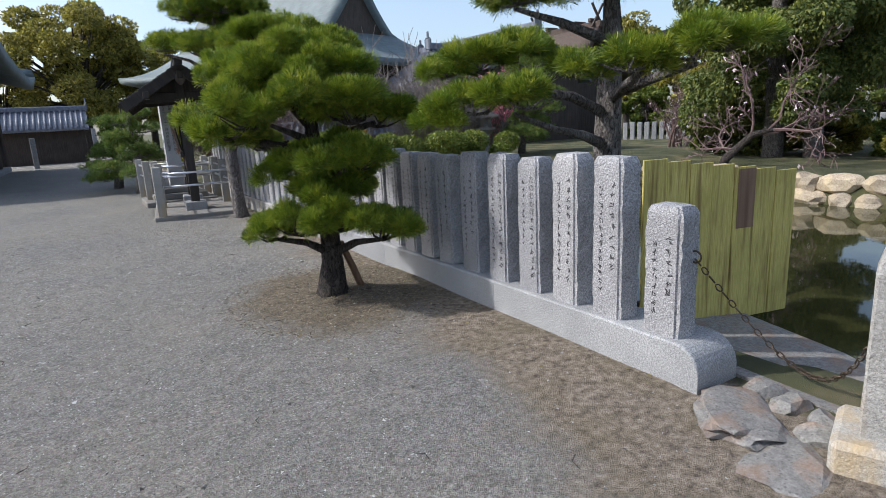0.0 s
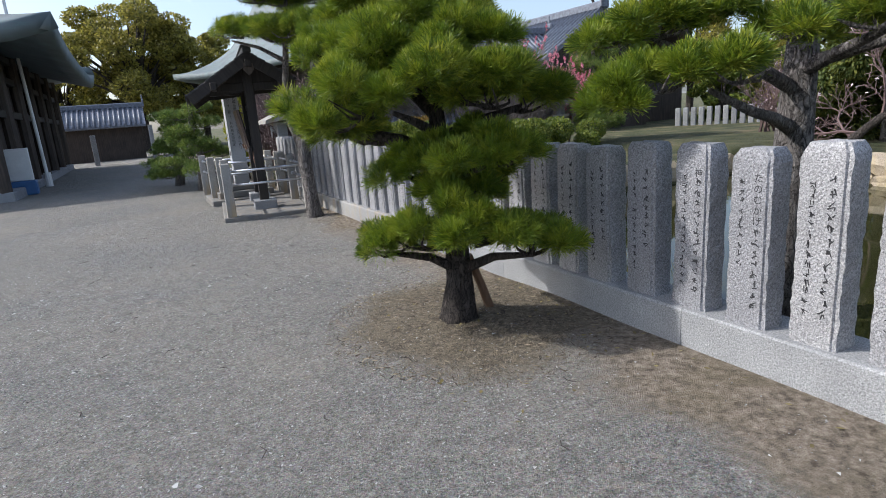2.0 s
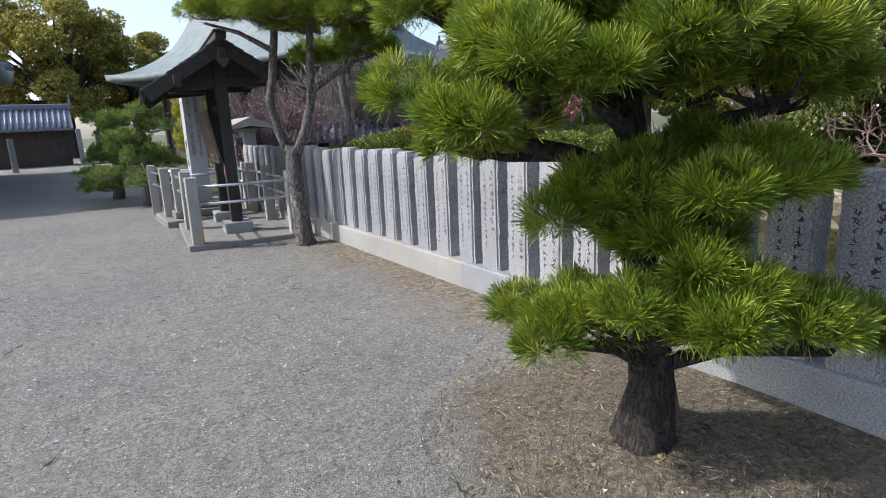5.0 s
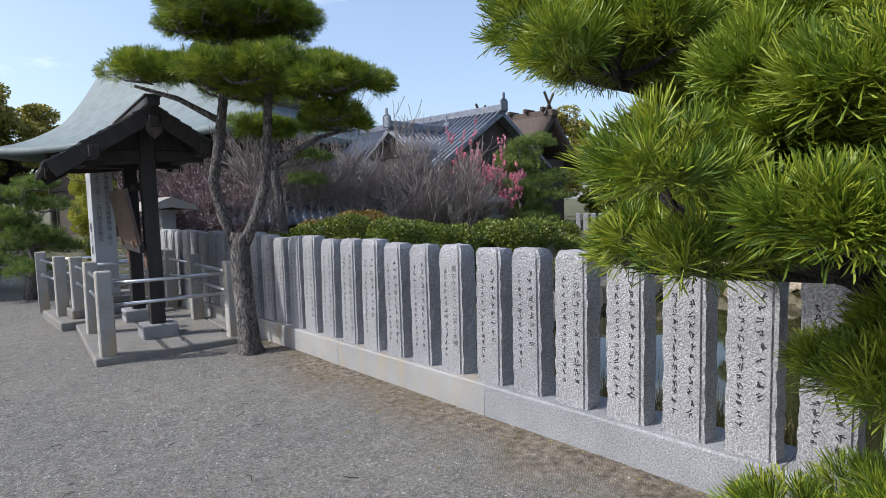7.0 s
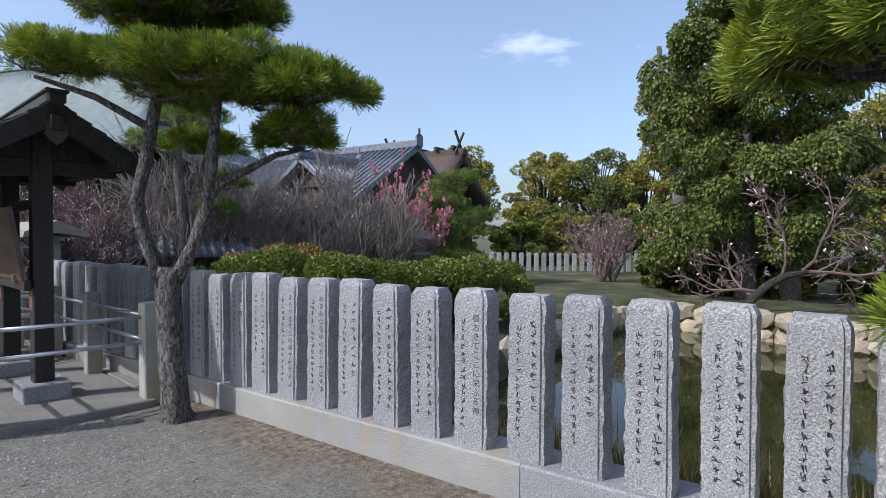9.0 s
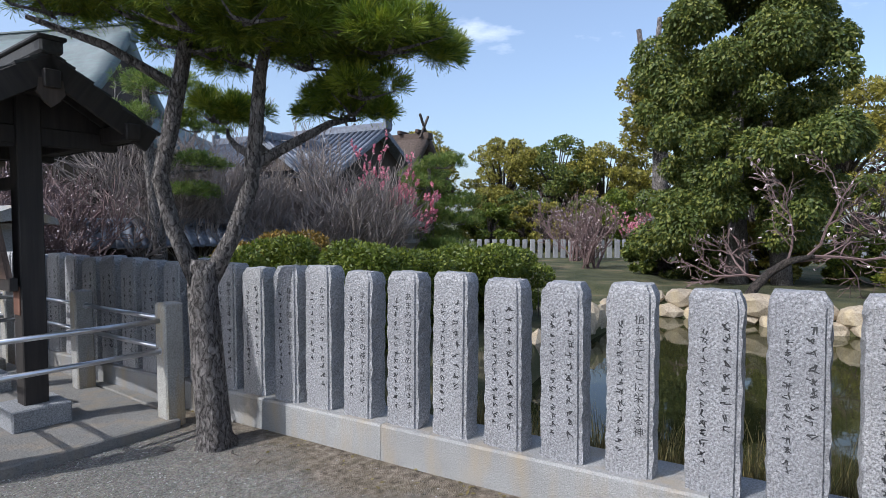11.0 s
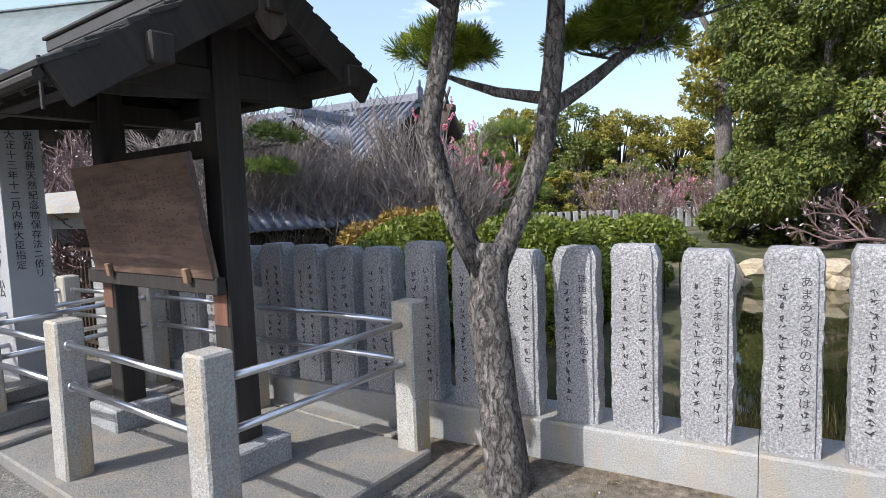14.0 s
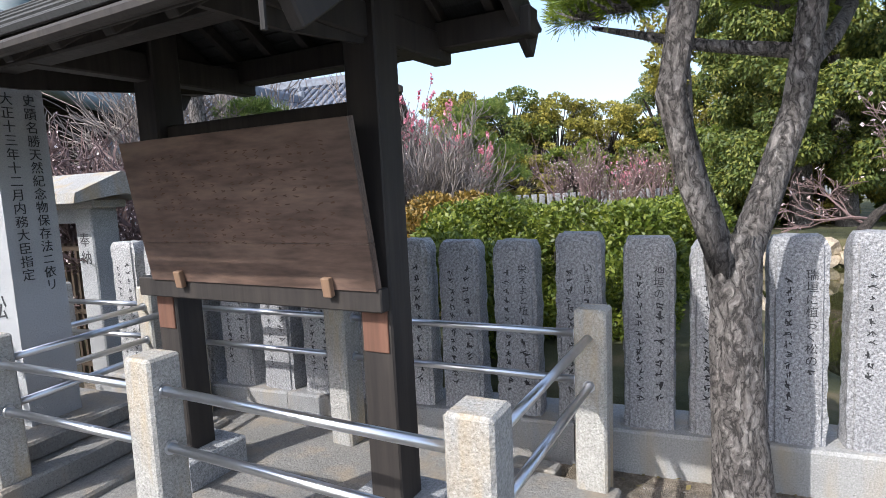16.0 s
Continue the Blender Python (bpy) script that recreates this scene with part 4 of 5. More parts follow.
# the pine on the pond's bank behind the fence
C0 = (4.70, 4.25, -0.05)
pine("bank_pine", C0,
     [(0, 0, -1.0, 0.19), (0.0, 0, 0.5, 0.16), (0.02, 0, 1.2, 0.15), (0.05, 0.0, 1.8, 0.12), (0.08, 0.0, 2.4, 0.09), (0.1, 0.05, 3.1, 0.05)],
     [[(0.0, 0, 1.30, 0.06), (-0.4, -0.1, 1.42, 0.048), (-0.9, -0.25, 1.50, 0.036), (-1.45, -0.35, 1.66, 0.018)], [(0.02, 0, 1.6, 0.06), (-0.45, 0.02, 1.80, 0.048), (-0.95, 0.05, 1.86, 0.034), (-1.5, 0.1, 2.04, 0.016)],
      [(0.05, 0, 1.75, 0.06), (-0.2, -0.45, 1.88, 0.045), (-0.5, -0.85, 1.95, 0.025)], [(0.05, 0, 1.8, 0.06), (0.0, -0.6, 1.92, 0.045), (-0.2, -1.15, 1.98, 0.022)], [(0.08, 0, 2.3, 0.06), (-0.4, 0.2, 2.5, 0.04), (-0.9, 0.3, 2.62, 0.02)], [(0.08, 0, 2.2, 0.06), (0.6, -0.4, 2.4, 0.03)]],
     [((-1.48, 0.08, 2.08), 0.40, 0.36, 0.20), ((-1.22, -0.12, 2.14), 0.34, 0.32, 0.18), ((-1.72, 0.28, 2.04), 0.28, 0.28, 0.14),
      ((-1.78, -0.25, 1.72), 0.38, 0.36, 0.20), ((-1.48, -0.55, 1.74), 0.36, 0.34, 0.20), ((-1.95, 0.0, 1.62), 0.28, 0.28, 0.14),
      ((-0.72, -0.92, 2.00), 0.40, 0.38, 0.22), ((-0.35, -1.22, 2.06), 0.42, 0.38, 0.24), ((0.0, -1.30, 2.12), 0.36, 0.34, 0.20), ((-0.95, -0.55, 1.98), 0.30, 0.30, 0.15)]
     + ring_of((0.05, 0.1, 2.95), 0.95, 0.2, 6, 0.55, 0.1) + [((-0.8, 0.4, 2.72), 0.5, 0.5, 0.16), ((0.1, 0, 3.4), 0.5, 0.5, 0.2)],
     "spreading pine on the pond bank behind the fence", 0.105, 520, 34, 0.0048, M_BARK, M_NEEDLE, 3)

# slim garden pine behind the kiosk
pine("garden_pine", (6.2, 17.6, 0),
     [(0, 0, -0.05, 0.16), (0.0, 0, 1.0, 0.13), (-0.08, 0, 2.0, 0.11), (-0.15, 0.05, 3.0, 0.09), (-0.2, 0, 4.2, 0.05)],
     [[(-0.1, 0, 2.5, 0.04), (0.3, -0.2, 2.6, 0.03), (0.7, -0.5, 2.65, 0.015)], [(-0.15, 0, 3.2, 0.04), (-0.6, 0.2, 3.4, 0.02)]],
     [((0.6, -0.4, 2.75), 0.6, 0.5, 0.14), ((0.5, -0.3, 2.2), 0.55, 0.45, 0.16), ((-0.6, 0.2, 3.5), 0.6, 0.6, 0.2), ((0.1, 0, 4.1), 0.8, 0.8, 0.25), ((0.5, -0.4, 3.4), 0.6, 0.5, 0.2)],
     "slim garden pine with flat needle layers", 0.13, 160, 20, 0.008, M_BARK, M_NEEDLE_FAR, 4)


def leaf_cloud(centres, radii, n, size, seed, hang=0.0, flat=0.0):
    """Small leaf quads over many uneven clumps."""
    r = np.random.default_rng(seed)
    centres, radii = np.array(centres, float), np.array(radii, float)
    w = radii[:, 0] * radii[:, 1] + radii[:, 0] * radii[:, 2]
    k = r.choice(len(centres), n, p=w / w.sum())
    u = r.normal(size=(n, 3))
    u /= np.linalg.norm(u, axis=1, keepdims=True)
    p = centres[k] + u * radii[k] * (r.uniform(0.55, 1.06, (n, 1)) ** 0.6)
    d = u + r.normal(scale=0.7, size=(n, 3))
    d[:, 2] -= hang
    d /= np.linalg.norm(d, axis=1, keepdims=True)
    s = np.cross(d, u + r.normal(scale=0.5, size=(n, 3)))
    s /= np.linalg.norm(s, axis=1, keepdims=True) + 1e-9
    L = size * r.uniform(0.6, 1.3, (n, 1))
    return np.stack([p - d * L * 0.5, p + s * L * 0.24, p + d * L * 0.5, p - s * L * 0.24], 1)


def clumps(c, size, n, r0, r1, seed, shape=None):
    r = random.Random(seed)
    cs, rs = [], []
    while len(cs) < n:
        u = Vector((r.uniform(-1, 1), r.uniform(-1, 1), r.uniform(-1, 1)))
        if u.length > 1 or (shape and not shape(u)):
            continue
        cs.append((c[0] + u.x * size[0], c[1] + u.y * size[1], c[2] + u.z * size[2]))
        k = r.uniform(r0, r1)
        rs.append((k, k, k * r.uniform(0.65, 0.9)))
    return cs, rs


def hedge(name, path, width, height, n, material, label, seed):
    """A clipped, uneven run of bushes along a line."""
    cs, rs = [], []
    r = random.Random(seed)
    for (x0, y0), (x1, y1) in zip(path, path[1:]):
        m = max(2, int(math.hypot(x1 - x0, y1 - y0) / 0.32))
        for i in range(m):
            t = i / m
            for z in (0.28, 0.62, 0.86):
                cs.append((x0 + (x1 - x0) * t + r.uniform(-0.5, 0.5) * width, y0 + (y1 - y0) * t + r.uniform(-0.5, 0.5) * width, height * z * r.uniform(0.85, 1.05)))
                k = r.uniform(0.25, 0.42)
                rs.append((k, k, k * 0.75))
    ob = thing(name, (0, 0, 0), 0, label, "hedge")
    part("leaves", soup("leaves", leaf_cloud(cs, rs, int(n * 1.25), 0.06, seed)), material, ob)
    b = Buf()
    for c, q in zip(cs, rs):
        b.tube([(c[0] + 0.05, c[1], 0), (c[0], c[1], c[2])], [0.012, 0.006], 4, False)
    tagged(part("stem_mass", b, M_DARKBARK, ob), kind="stuff")
    return ob


hedge("clipped_hedge", [(3.8, 13.3), (5.2, 13.2), (7.2, 12.8)], 0.9, 1.40, 42000, M_HEDGE, "yellow-green clipped azalea hedge beyond the fence", 21)
hedge("clipped_hedge", [(4.9, 12.2), (7.0, 11.7), (9.1, 11.5)], 1.1, 1.30, 60000, M_HEDGE, "green clipped azalea hedge at the pond's end", 22)
hedge("tinted_hedge", [(5.2, 14.0), (6.6, 13.7)], 0.7, 1.5, 14000, M_HEDGE_RED, "reddish clipped azalea bush", 23)


def grow(b, p, d, L, r, depth, rnd, tips, bend=0.35, split=3, shrink=0.68, up=0.15, sides=4):
    pts, rad = [p], [r]
    n = 3
    for i in range(n):
        d = (d + Vector((rnd.uniform(-bend, bend), rnd.uniform(-bend, bend), rnd.uniform(-bend, bend) + up))).normalized()
        p = p + d * (L / n)
        pts.append(p)
        rad.append(max(0.0075, r * (1 - 0.35 * (i + 1) / n)))
    b.tube(pts, rad, sides if depth > 1 else 3, False)
    if depth == 0:
        tips.append((pts[-2], pts[-1]))
        return
    for k in range(split):
        q = pts[rnd.randint(1, n)]
        nd = (d + Vector((rnd.uniform(-1, 1), rnd.uniform(-1, 1), rnd.uniform(-0.6, 0.8))) * 0.9).normalized()
        grow(b, q, nd, L * shrink * rnd.uniform(0.75, 1.15), rad[-1] * 0.7, depth - 1, rnd, tips, bend, split, shrink, up, sides)


def bare_shrub(name, at, stems, L, depth, seed, material, label, category="shrub", petals=None, petal_n=0, spread=0.7, split=4, up=0.15, r0=0.03, petal_size=0.03, shrink=0.68):
    rnd = random.Random(seed)
    b, tips = Buf(), []
    for k in range(stems):
        d = Vector((rnd.uniform(-1, 1) * spread, rnd.uniform(-1, 1) * spread, 1)).normalized()
        grow(b, Vector((rnd.uniform(-0.25, 0.25), rnd.uniform(-0.25, 0.25), -0.03)), d, L * rnd.uniform(0.8, 1.2), r0, depth, rnd, tips, 0.3, split, shrink, up)
    ob = thing(name, at, 0, label, category)
    part("branching", b, material, ob)
    if petals:
        r = np.random.default_rng(seed)
        t = np.array([[a[:], c[:]] for a, c in tips])
        k = r.integers(0, len(t), petal_n)
        f = r.random((petal_n, 1))
        p = t[k, 0] * (1 - f) + t[k, 1] * f + r.normal(scale=0.015, size=(petal_n, 3))
        u = r.normal(size=(petal_n, 3))
        u /= np.linalg.norm(u, axis=1, keepdims=True)
        s = np.cross(u, r.normal(size=(petal_n, 3)))
        s /= np.linalg.norm(s, axis=1, keepdims=True)
        z = petal_size * r.uniform(0.6, 1.2, (petal_n, 1))
        part("blossom", soup("blossom", np.stack([p - u * z / 2, p + s * z / 2, p + u * z / 2, p - s * z / 2], 1)), petals, ob)
    return ob


# bare plum thicket, with the pink one at its end
for i, (x, y, s) in enumerate(((6.7, 19.2, 1.35), (7.9, 18.4, 1.4), (8.9, 17.6, 1.4), (9.9, 16.9, 1.35), (10.6, 16.2, 1.25), (8.2, 19.8, 1.5), (9.8, 18.6, 1.5), (7.3, 18.0, 1.2), (8.5, 17.1, 1.2), (9.5, 16.2, 1.15), (10.9, 17.4, 1.4))):
    bare_shrub("bare_plum", (x, y, 0), 7, s * 0.90, 4, 300 + i, M_TWIG, "grey-brown leafless plum bush in a thicket", "plum bush", M_PALE, 160, 0.75, 4, 0.12, 0.04, 0.03, 0.76)
bare_shrub("pink_plum", (11.9, 16.3, 0), 7, 1.5, 3, 330, M_TWIG, "plum bush in bright pink blossom", "plum bush", M_PINK, 11000, 0.7, 4, 0.28, 0.035, 0.06)
for i, (x, y, s) in enumerate(((4.3, 18.2, 1.25), (5.4, 19.4, 1.3), (4.0, 20.2, 1.35), (3.9, 16.9, 0.9))):
    bare_shrub("budding_plum", (x, y, 0), 7, s * 0.86, 4, 340 + i, M_REDTWIG, "dark leafless plum bush with pale buds", "plum bush", M_PALE, 1400, 0.8, 4, 0.08, 0.04, 0.03, 0.74)
for i, (x, y, s) in enumerate(((17.5, 13.0, 1.0), (20.5, 14.5, 1.2), (24, 12, 1.4), (23, 15.5, 1.3), (19.5, 5.2, 1.4))):
    bare_shrub("bare_plum", (x, y, 0.1), 6, s, 3, 360 + i, M_REDTWIG, "small leafless reddish plum tree on the lawn", "plum tree", M_PALE, 300, 0.7, 4, 0.15, 0.05, 0.05)
bare_shrub("pink_plum", (26, 13.6, 0.1), 5, 1.0, 3, 371, M_REDTWIG, "small far plum in pink blossom", "plum tree", M_PINK, 1500, 0.7, 3, 0.2, 0.04, 0.07)


# the crooked bare tree leaning over the pond's far bank
def crooked_tree():
    rnd = random.Random(8)
    b, tips = Buf(), []
    ob = thing("crooked_tree", (13.0, 8.15, 0.05), 0, "crooked leafless plum leaning over the pond bank", "tree")
    b.tube([(0, 0.25, -0.1), (-0.1, 0.05, 0.3), (0.05, -0.2, 0.6), (-0.05, -0.55, 0.85), (0.0, -0.95, 0.95)], [0.12, 0.095, 0.085, 0.07, 0.04], 8, True, 0.3)
    part("trunk", b.mesh("trunk", True), M_DARKBARK, ob)
    b = Buf()
    for p, d, L in (((0.0, -0.1, 0.5), (0, 0.8, 0.45), 1.3), ((-0.05, -0.5, 0.8), (0, -0.4, 0.7), 1.3), ((0, -0.95, 0.95), (0.1, -0.9, 0.25), 1.6), ((0, -0.8, 0.9), (0, -0.9, 0.4), 1.5), ((-0.05, 0, 0.4), (0.1, 0.9, 0.4), 1.2), ((0, -0.7, 0.85), (-0.2, -0.9, 0.0), 1.3)):
        grow(b, Vector(p), Vector(d).normalized(), L * 0.75, 0.03, 3, rnd, tips, 0.4, 4, 0.66, -0.02)
    part("branching", b, M_REDTWIG, ob)
    r = np.random.default_rng(3)
    t = np.array([c[:] for a, c in tips])
    p = t[r.integers(0, len(t), 160)]
    u, s = r.normal(size=(160, 3)) * 0.022, r.normal(size=(160, 3)) * 0.022
    part("blossom", soup("blossom", np.stack([p - u, p + s, p + u, p - s], 1)), M_PALE, ob)


crooked_tree()


# the big evergreen on the far bank, with a lopped trunk beside it
def big_evergreen():
    ob = thing("evergreen_tree", (15.8, 8.75, 0.1), 0, "large dense dark evergreen tree on the far bank", "tree")
    b = Buf()
    b.tube([(0, 0, -0.2), (0.05, 0, 1.2), (0, 0.1, 3.0), (0, 0, 6.0)], [0.30, 0.24, 0.2, 0.08], 10, True, 0.25)
    b.tube([(0.1, -1.0, -0.2), (0.2, -0.9, 1.5), (0.1, -0.6, 4)], [0.26, 0.22, 0.12], 8, True, 0.25)
    part("trunk", b.mesh("trunk", True), M_BARK, ob)
    cs, rs = [], []
    r = random.Random(4)
    for k in range(150):
        z = r.uniform(1.0, 7.9)
        w = 2.25 if z < 4.7 else 2.25 * (1 - ((z - 4.7) / 4.0) ** 2)
        w *= 0.86 if z < 2 else 1
        a, q = r.uniform(0, 6.3), math.sqrt(r.uniform(0.25, 1))
        cs.append((math.cos(a) * w * q * 0.92, math.sin(a) * w * q, z))
        s = r.uniform(0.36, 0.7)
        rs.append((s, s, s * 0.8))
    part("crown", soup("crown", leaf_cloud(cs, rs, 230000, 0.11, 6, 0.9)), M_EVERGREEN, ob)


big_evergreen()
b = Buf()
b.tube([(0, 0, -0.2), (0, 0, 3.5), (0.05, 0.1, 6.2), (0.1, 0.2, 7.0)], [0.28, 0.24, 0.18, 0.14], 8, True, 0.25)
b.tube([(0, 0.1, 5.8), (0, 0.6, 6.8), (0, 0.75, 7.9)], [0.13, 0.1, 0.08], 6)
b.tube([(0.1, 0.2, 6.8), (0.05, 0.1, 8.2)], [0.12, 0.08], 6)
b.tube([(0.05, 0, 6.0), (0, -0.55, 7.0), (0, -0.75, 8.4)], [0.11, 0.09, 0.07], 6)
b.tube([(0.05, 0, 5.0), (0, 0.9, 5.8), (0, 1.3, 6.4)], [0.11, 0.08, 0.04], 6)
lopped = thing("lopped_tree", (19.6, 11.3, 0.1), 0, "grey lopped tree with bare cut limbs", "tree")
part("trunk", b.mesh("trunk", True), M_BARK, lopped)
cs, rs = clumps((0, 0.1, 5.2), (1.1, 1.2, 1.1), 14, 0.4, 0.7, 12)
part("crown", soup("crown", leaf_cloud(cs, rs, 4000, 0.16, 9)), M_OLIVE, lopped)


def broadleaf(name, at, h, w, n, seed, material, label, leaf=0.35, base=0.25):
    ob = thing(name, at, 0, label, "tree")
    rnd = random.Random(seed)
    b = Buf()
    b.tube([(0, 0, -0.2), (0.1, 0, h * 0.25), (0, 0.1, h * 0.5)], [h * 0.035, h * 0.028, h * 0.02], 7, True, 0.2)
    cs, rs = [], []
    for k in range(int(40 + w * 8)):
        a, z = rnd.uniform(0, 6.3), rnd.uniform(base, 0.95)
        prof = math.sin(math.pi * min(1, (z - base) / (1.0 - base) * 0.82 + 0.16)) ** 0.6
        q = w * prof * math.sqrt(rnd.uniform(0.15, 1.0))
        c = (math.cos(a) * q, math.sin(a) * q, z * h)
        s = h * rnd.uniform(0.045, 0.10)
        cs.append(c)
        rs.append((s * 1.2, s * 1.2, s * 0.8))
        b.tube([(0, 0, h * 0.3), (c[0] * 0.5, c[1] * 0.5, h * 0.3 + (c[2] - h * 0.3) * 0.6), c], [h * 0.012, h * 0.008, h * 0.003], 4, False)
    part("trunk", b, M_DARKBARK, ob)
    part("crown", soup("crown", leaf_cloud(cs, rs, n, leaf, seed)), material, ob)
    return ob


broadleaf("camphor_tree", (0.8, 62, 0), 13.2, 5.6, 52000, 51, M_OLIVE, "tall yellow-green camphor tree behind the court", 0.30)
broadleaf("camphor_tree", (6.5, 66, 0), 11.0, 5.0, 36000, 52, M_OLIVE, "broad olive tree behind the court", 0.30)
broadleaf("camphor_tree", (-5.5, 66, 0), 9.5, 4.5, 14000, 57, M_OLIVE, "olive tree behind the hall roof", 0.42)
rnd_h = random.Random(6)
for i, (x, y, h, w) in enumerate(((36, 31.5, 8.4, 2.4), (41, 27, 8.2, 3.2), (43, 23.5, 8.8, 3.6), (44, 20.0, 8.4, 3.6), (46, 16.5, 8.6, 3.6), (47, 12.5, 9.2, 3.6), (42, 5.5, 10.5, 4.0), (40, 1.0, 10, 4.2), (36, -4, 9.5, 4.5), (30, -10, 9, 4.5), (47, 8.5, 10, 4))):
    broadleaf("camphor_tree", (x, y, 0), h * rnd_h.uniform(0.84, 1.06), w * 1.0, 17000, 70 + i, (M_OLIVE, M_OLIVE, M_EVERGREEN)[i % 3], "yellow-green evergreen tree on the garden's far side", 0.24)
for i, (x, y, h, w) in enumerate(((30, 20.5, 3.6, 2.2), (27, 18.5, 2.8, 1.8), (33, 17, 3.6, 2.4), (33.5, 13.5, 3.2, 2.2), (31, 23, 3.8, 2.4), (35, 9.5, 4.0, 2.6), (33, 5, 4, 3), (31, 0, 4, 3), (24.5, 20.0, 2.6, 1.6), (16.6, 10.6, 1.5, 1.0), (16.9, 8.0, 1.7, 1.1), (17.2, 6.2, 1.3, 1.0), (16.4, 9.3, 1.1, 0.8), (15.2, 5.0, 1.2, 0.9))):
    broadleaf("garden_bush", (x, y, 0), h, w, 9000, 90 + i, (M_EVERGREEN, M_OLIVE, M_HEDGE)[i % 3], "rounded garden bush beyond the lawn", 0.22, 0.1)
# low cloud-pruned garden pine near the lantern and the one left of the kiosk
for nm, at_, s, sd in (("garden_pine", (13.3, 16.2, 0.1), 1.42, 31), ("garden_pine", (1.35, 18.3, 0), 0.95, 32), ("garden_pine", (0.9, 20.6, 0), 0.9, 33)):
    pads_ = [((random.uniform(-0.9, 0.9) * s * (1.1 - z / 3.2), random.uniform(-0.9, 0.9) * s * (1.1 - z / 3.2), z * s * 0.85), 0.55 * s, 0.5 * s, 0.2 * s) for z in (0.5, 0.7, 0.9, 1.1, 1.3, 1.5, 1.7, 1.9, 2.1, 2.4, 2.6)]
    pine(nm, at_, [(0, 0, -0.05, 0.14), (0.1, 0, 0.8 * s, 0.11), (-0.05, 0, 1.6 * s, 0.08), (0, 0, 2.3 * s, 0.04)], [], pads_, "low cloud-pruned garden pine", 0.13, 130, 20, 0.010, M_BARK, M_NEEDLE_FAR, sd)

# dry reeds along the near bank, behind the posts
r_ = np.random.default_rng(17)
n_ = 5200
y_ = r_.uniform(5.6, 10.4, n_)
x_ = 3.42 + r_.exponential(0.35, n_)
z_ = np.where(x_ < 3.75, 0.0, -0.38)
h_ = r_.uniform(0.12, 0.42, n_)
p_ = np.stack([x_, y_, z_], 1)
d_ = np.stack([r_.normal(scale=0.25, size=n_), r_.normal(scale=0.25, size=n_), np.ones(n_)], 1)
s_ = np.stack([r_.normal(size=n_), r_.normal(size=n_), np.zeros(n_)], 1)
s_ /= np.linalg.norm(s_, axis=1, keepdims=True)
solid("dry_grass", soup("dry_grass", np.stack([p_ - s_ * 0.006, p_ + s_ * 0.006, p_ + d_ * h_[:, None]], 1)), M_DRY, "dry yellow grass along the pond margin", "grass", "stuff")


# ---- pond edge, yellow boards, chain and pillar ----
def rock(name, at, size, seed, material, label, group="", sub=2):
    bm = bmesh.new()
    bmesh.ops.create_icosphere(bm, subdivisions=sub, radius=0.5)
    for v in bm.verts:
        q = v.co.normalized()
        k = 0.82 + 0.30 * noise.noise(q * 1.7 + Vector((seed * 3.1, 0, 0))) + 0.10 * noise.noise(q * 4 + Vector((0, seed * 1.7, 0)))
        m = max(abs(q.x), abs(q.y), abs(q.z))
        v.co = q * 0.5 * k * (0.55 + 0.45 / m)
        v.co.x *= size[0]
        v.co.y *= size[1]
        v.co.z *= size[2]
    me = bpy.data.meshes.new(name)
    bm.to_mesh(me)
    bm.free()
    return solid(name, me, material, label, "rock", "", group, at)


def far_bank_x(y):
    return 12.4 + 0.35 * math.sin(y * 0.9) + max(0.0, y - 7.5) * 0.12


k = 0
for row, (z, s) in enumerate(((-0.28, 0.42), (-0.02, 0.50))):
    y = -6.0
    while y < 10.4:
        w = random.uniform(0.4, 0.95) * (1.2 if row else 0.9)
        rock("bank_stone", pose(far_bank_x(y) + 0.05 * row, y + w / 2, z + random.uniform(-0.05, 0.07), random.uniform(-8, 8), random.uniform(-8, 8), random.uniform(-15, 15)), (0.55, w * 1.15, s), k, M_ROCK, "tan boulder in the pond's stacked stone edge", "bank stones")
        k += 1
        y += w * 0.92
x = 12.6
while x > 7.0:
    w = random.uniform(0.35, 0.7)
    yy = 10.6 - max(0.0, 8.0 - x) * 0.12
    rock("bank_stone", pose(x - w / 2, yy, -0.08 + random.uniform(-0.05, 0.05), 0, 0, random.uniform(-10, 10)), (w * 1.15, 0.45, 0.6), k, M_ROCK, "tan boulder in the pond's stacked stone edge", "bank stones")
    k += 1
    x -= w * 0.95

# ledges beside the fence's end
b = Buf()
b.add([(3.25, 1.25, 0.02), (3.3, 2.6, 0.02), (3.62, 3.1, -0.02), (4.55, 2.75, -0.06), (4.35, 1.75, -0.10), (3.75, 0.75, -0.06), (3.2, 0.8, 0.0),
       (3.25, 1.25, -0.7), (3.3, 2.6, -0.7), (3.62, 3.1, -0.7), (4.62, 2.8, -0.7), (4.42, 1.7, -0.7), (3.8, 0.7, -0.7), (3.2, 0.8, -0.7)],
      [(6, 5, 4, 3, 2, 1, 0)] + [(j, (j + 1) % 7, 7 + (j + 1) % 7, 7 + j) for j in range(7)])
solid("stone_ledge", b, M_GREYROCK, "flat dark stone ledge sloping to the pond", "stone ledge")
rock("flat_rock", pose(2.84, 1.58, 0.01, 3, 3, 40), (0.74, 0.46, 0.11), 61, M_GREYROCK, "flat grey rock with rust stains under the kerb's end", "", 3)
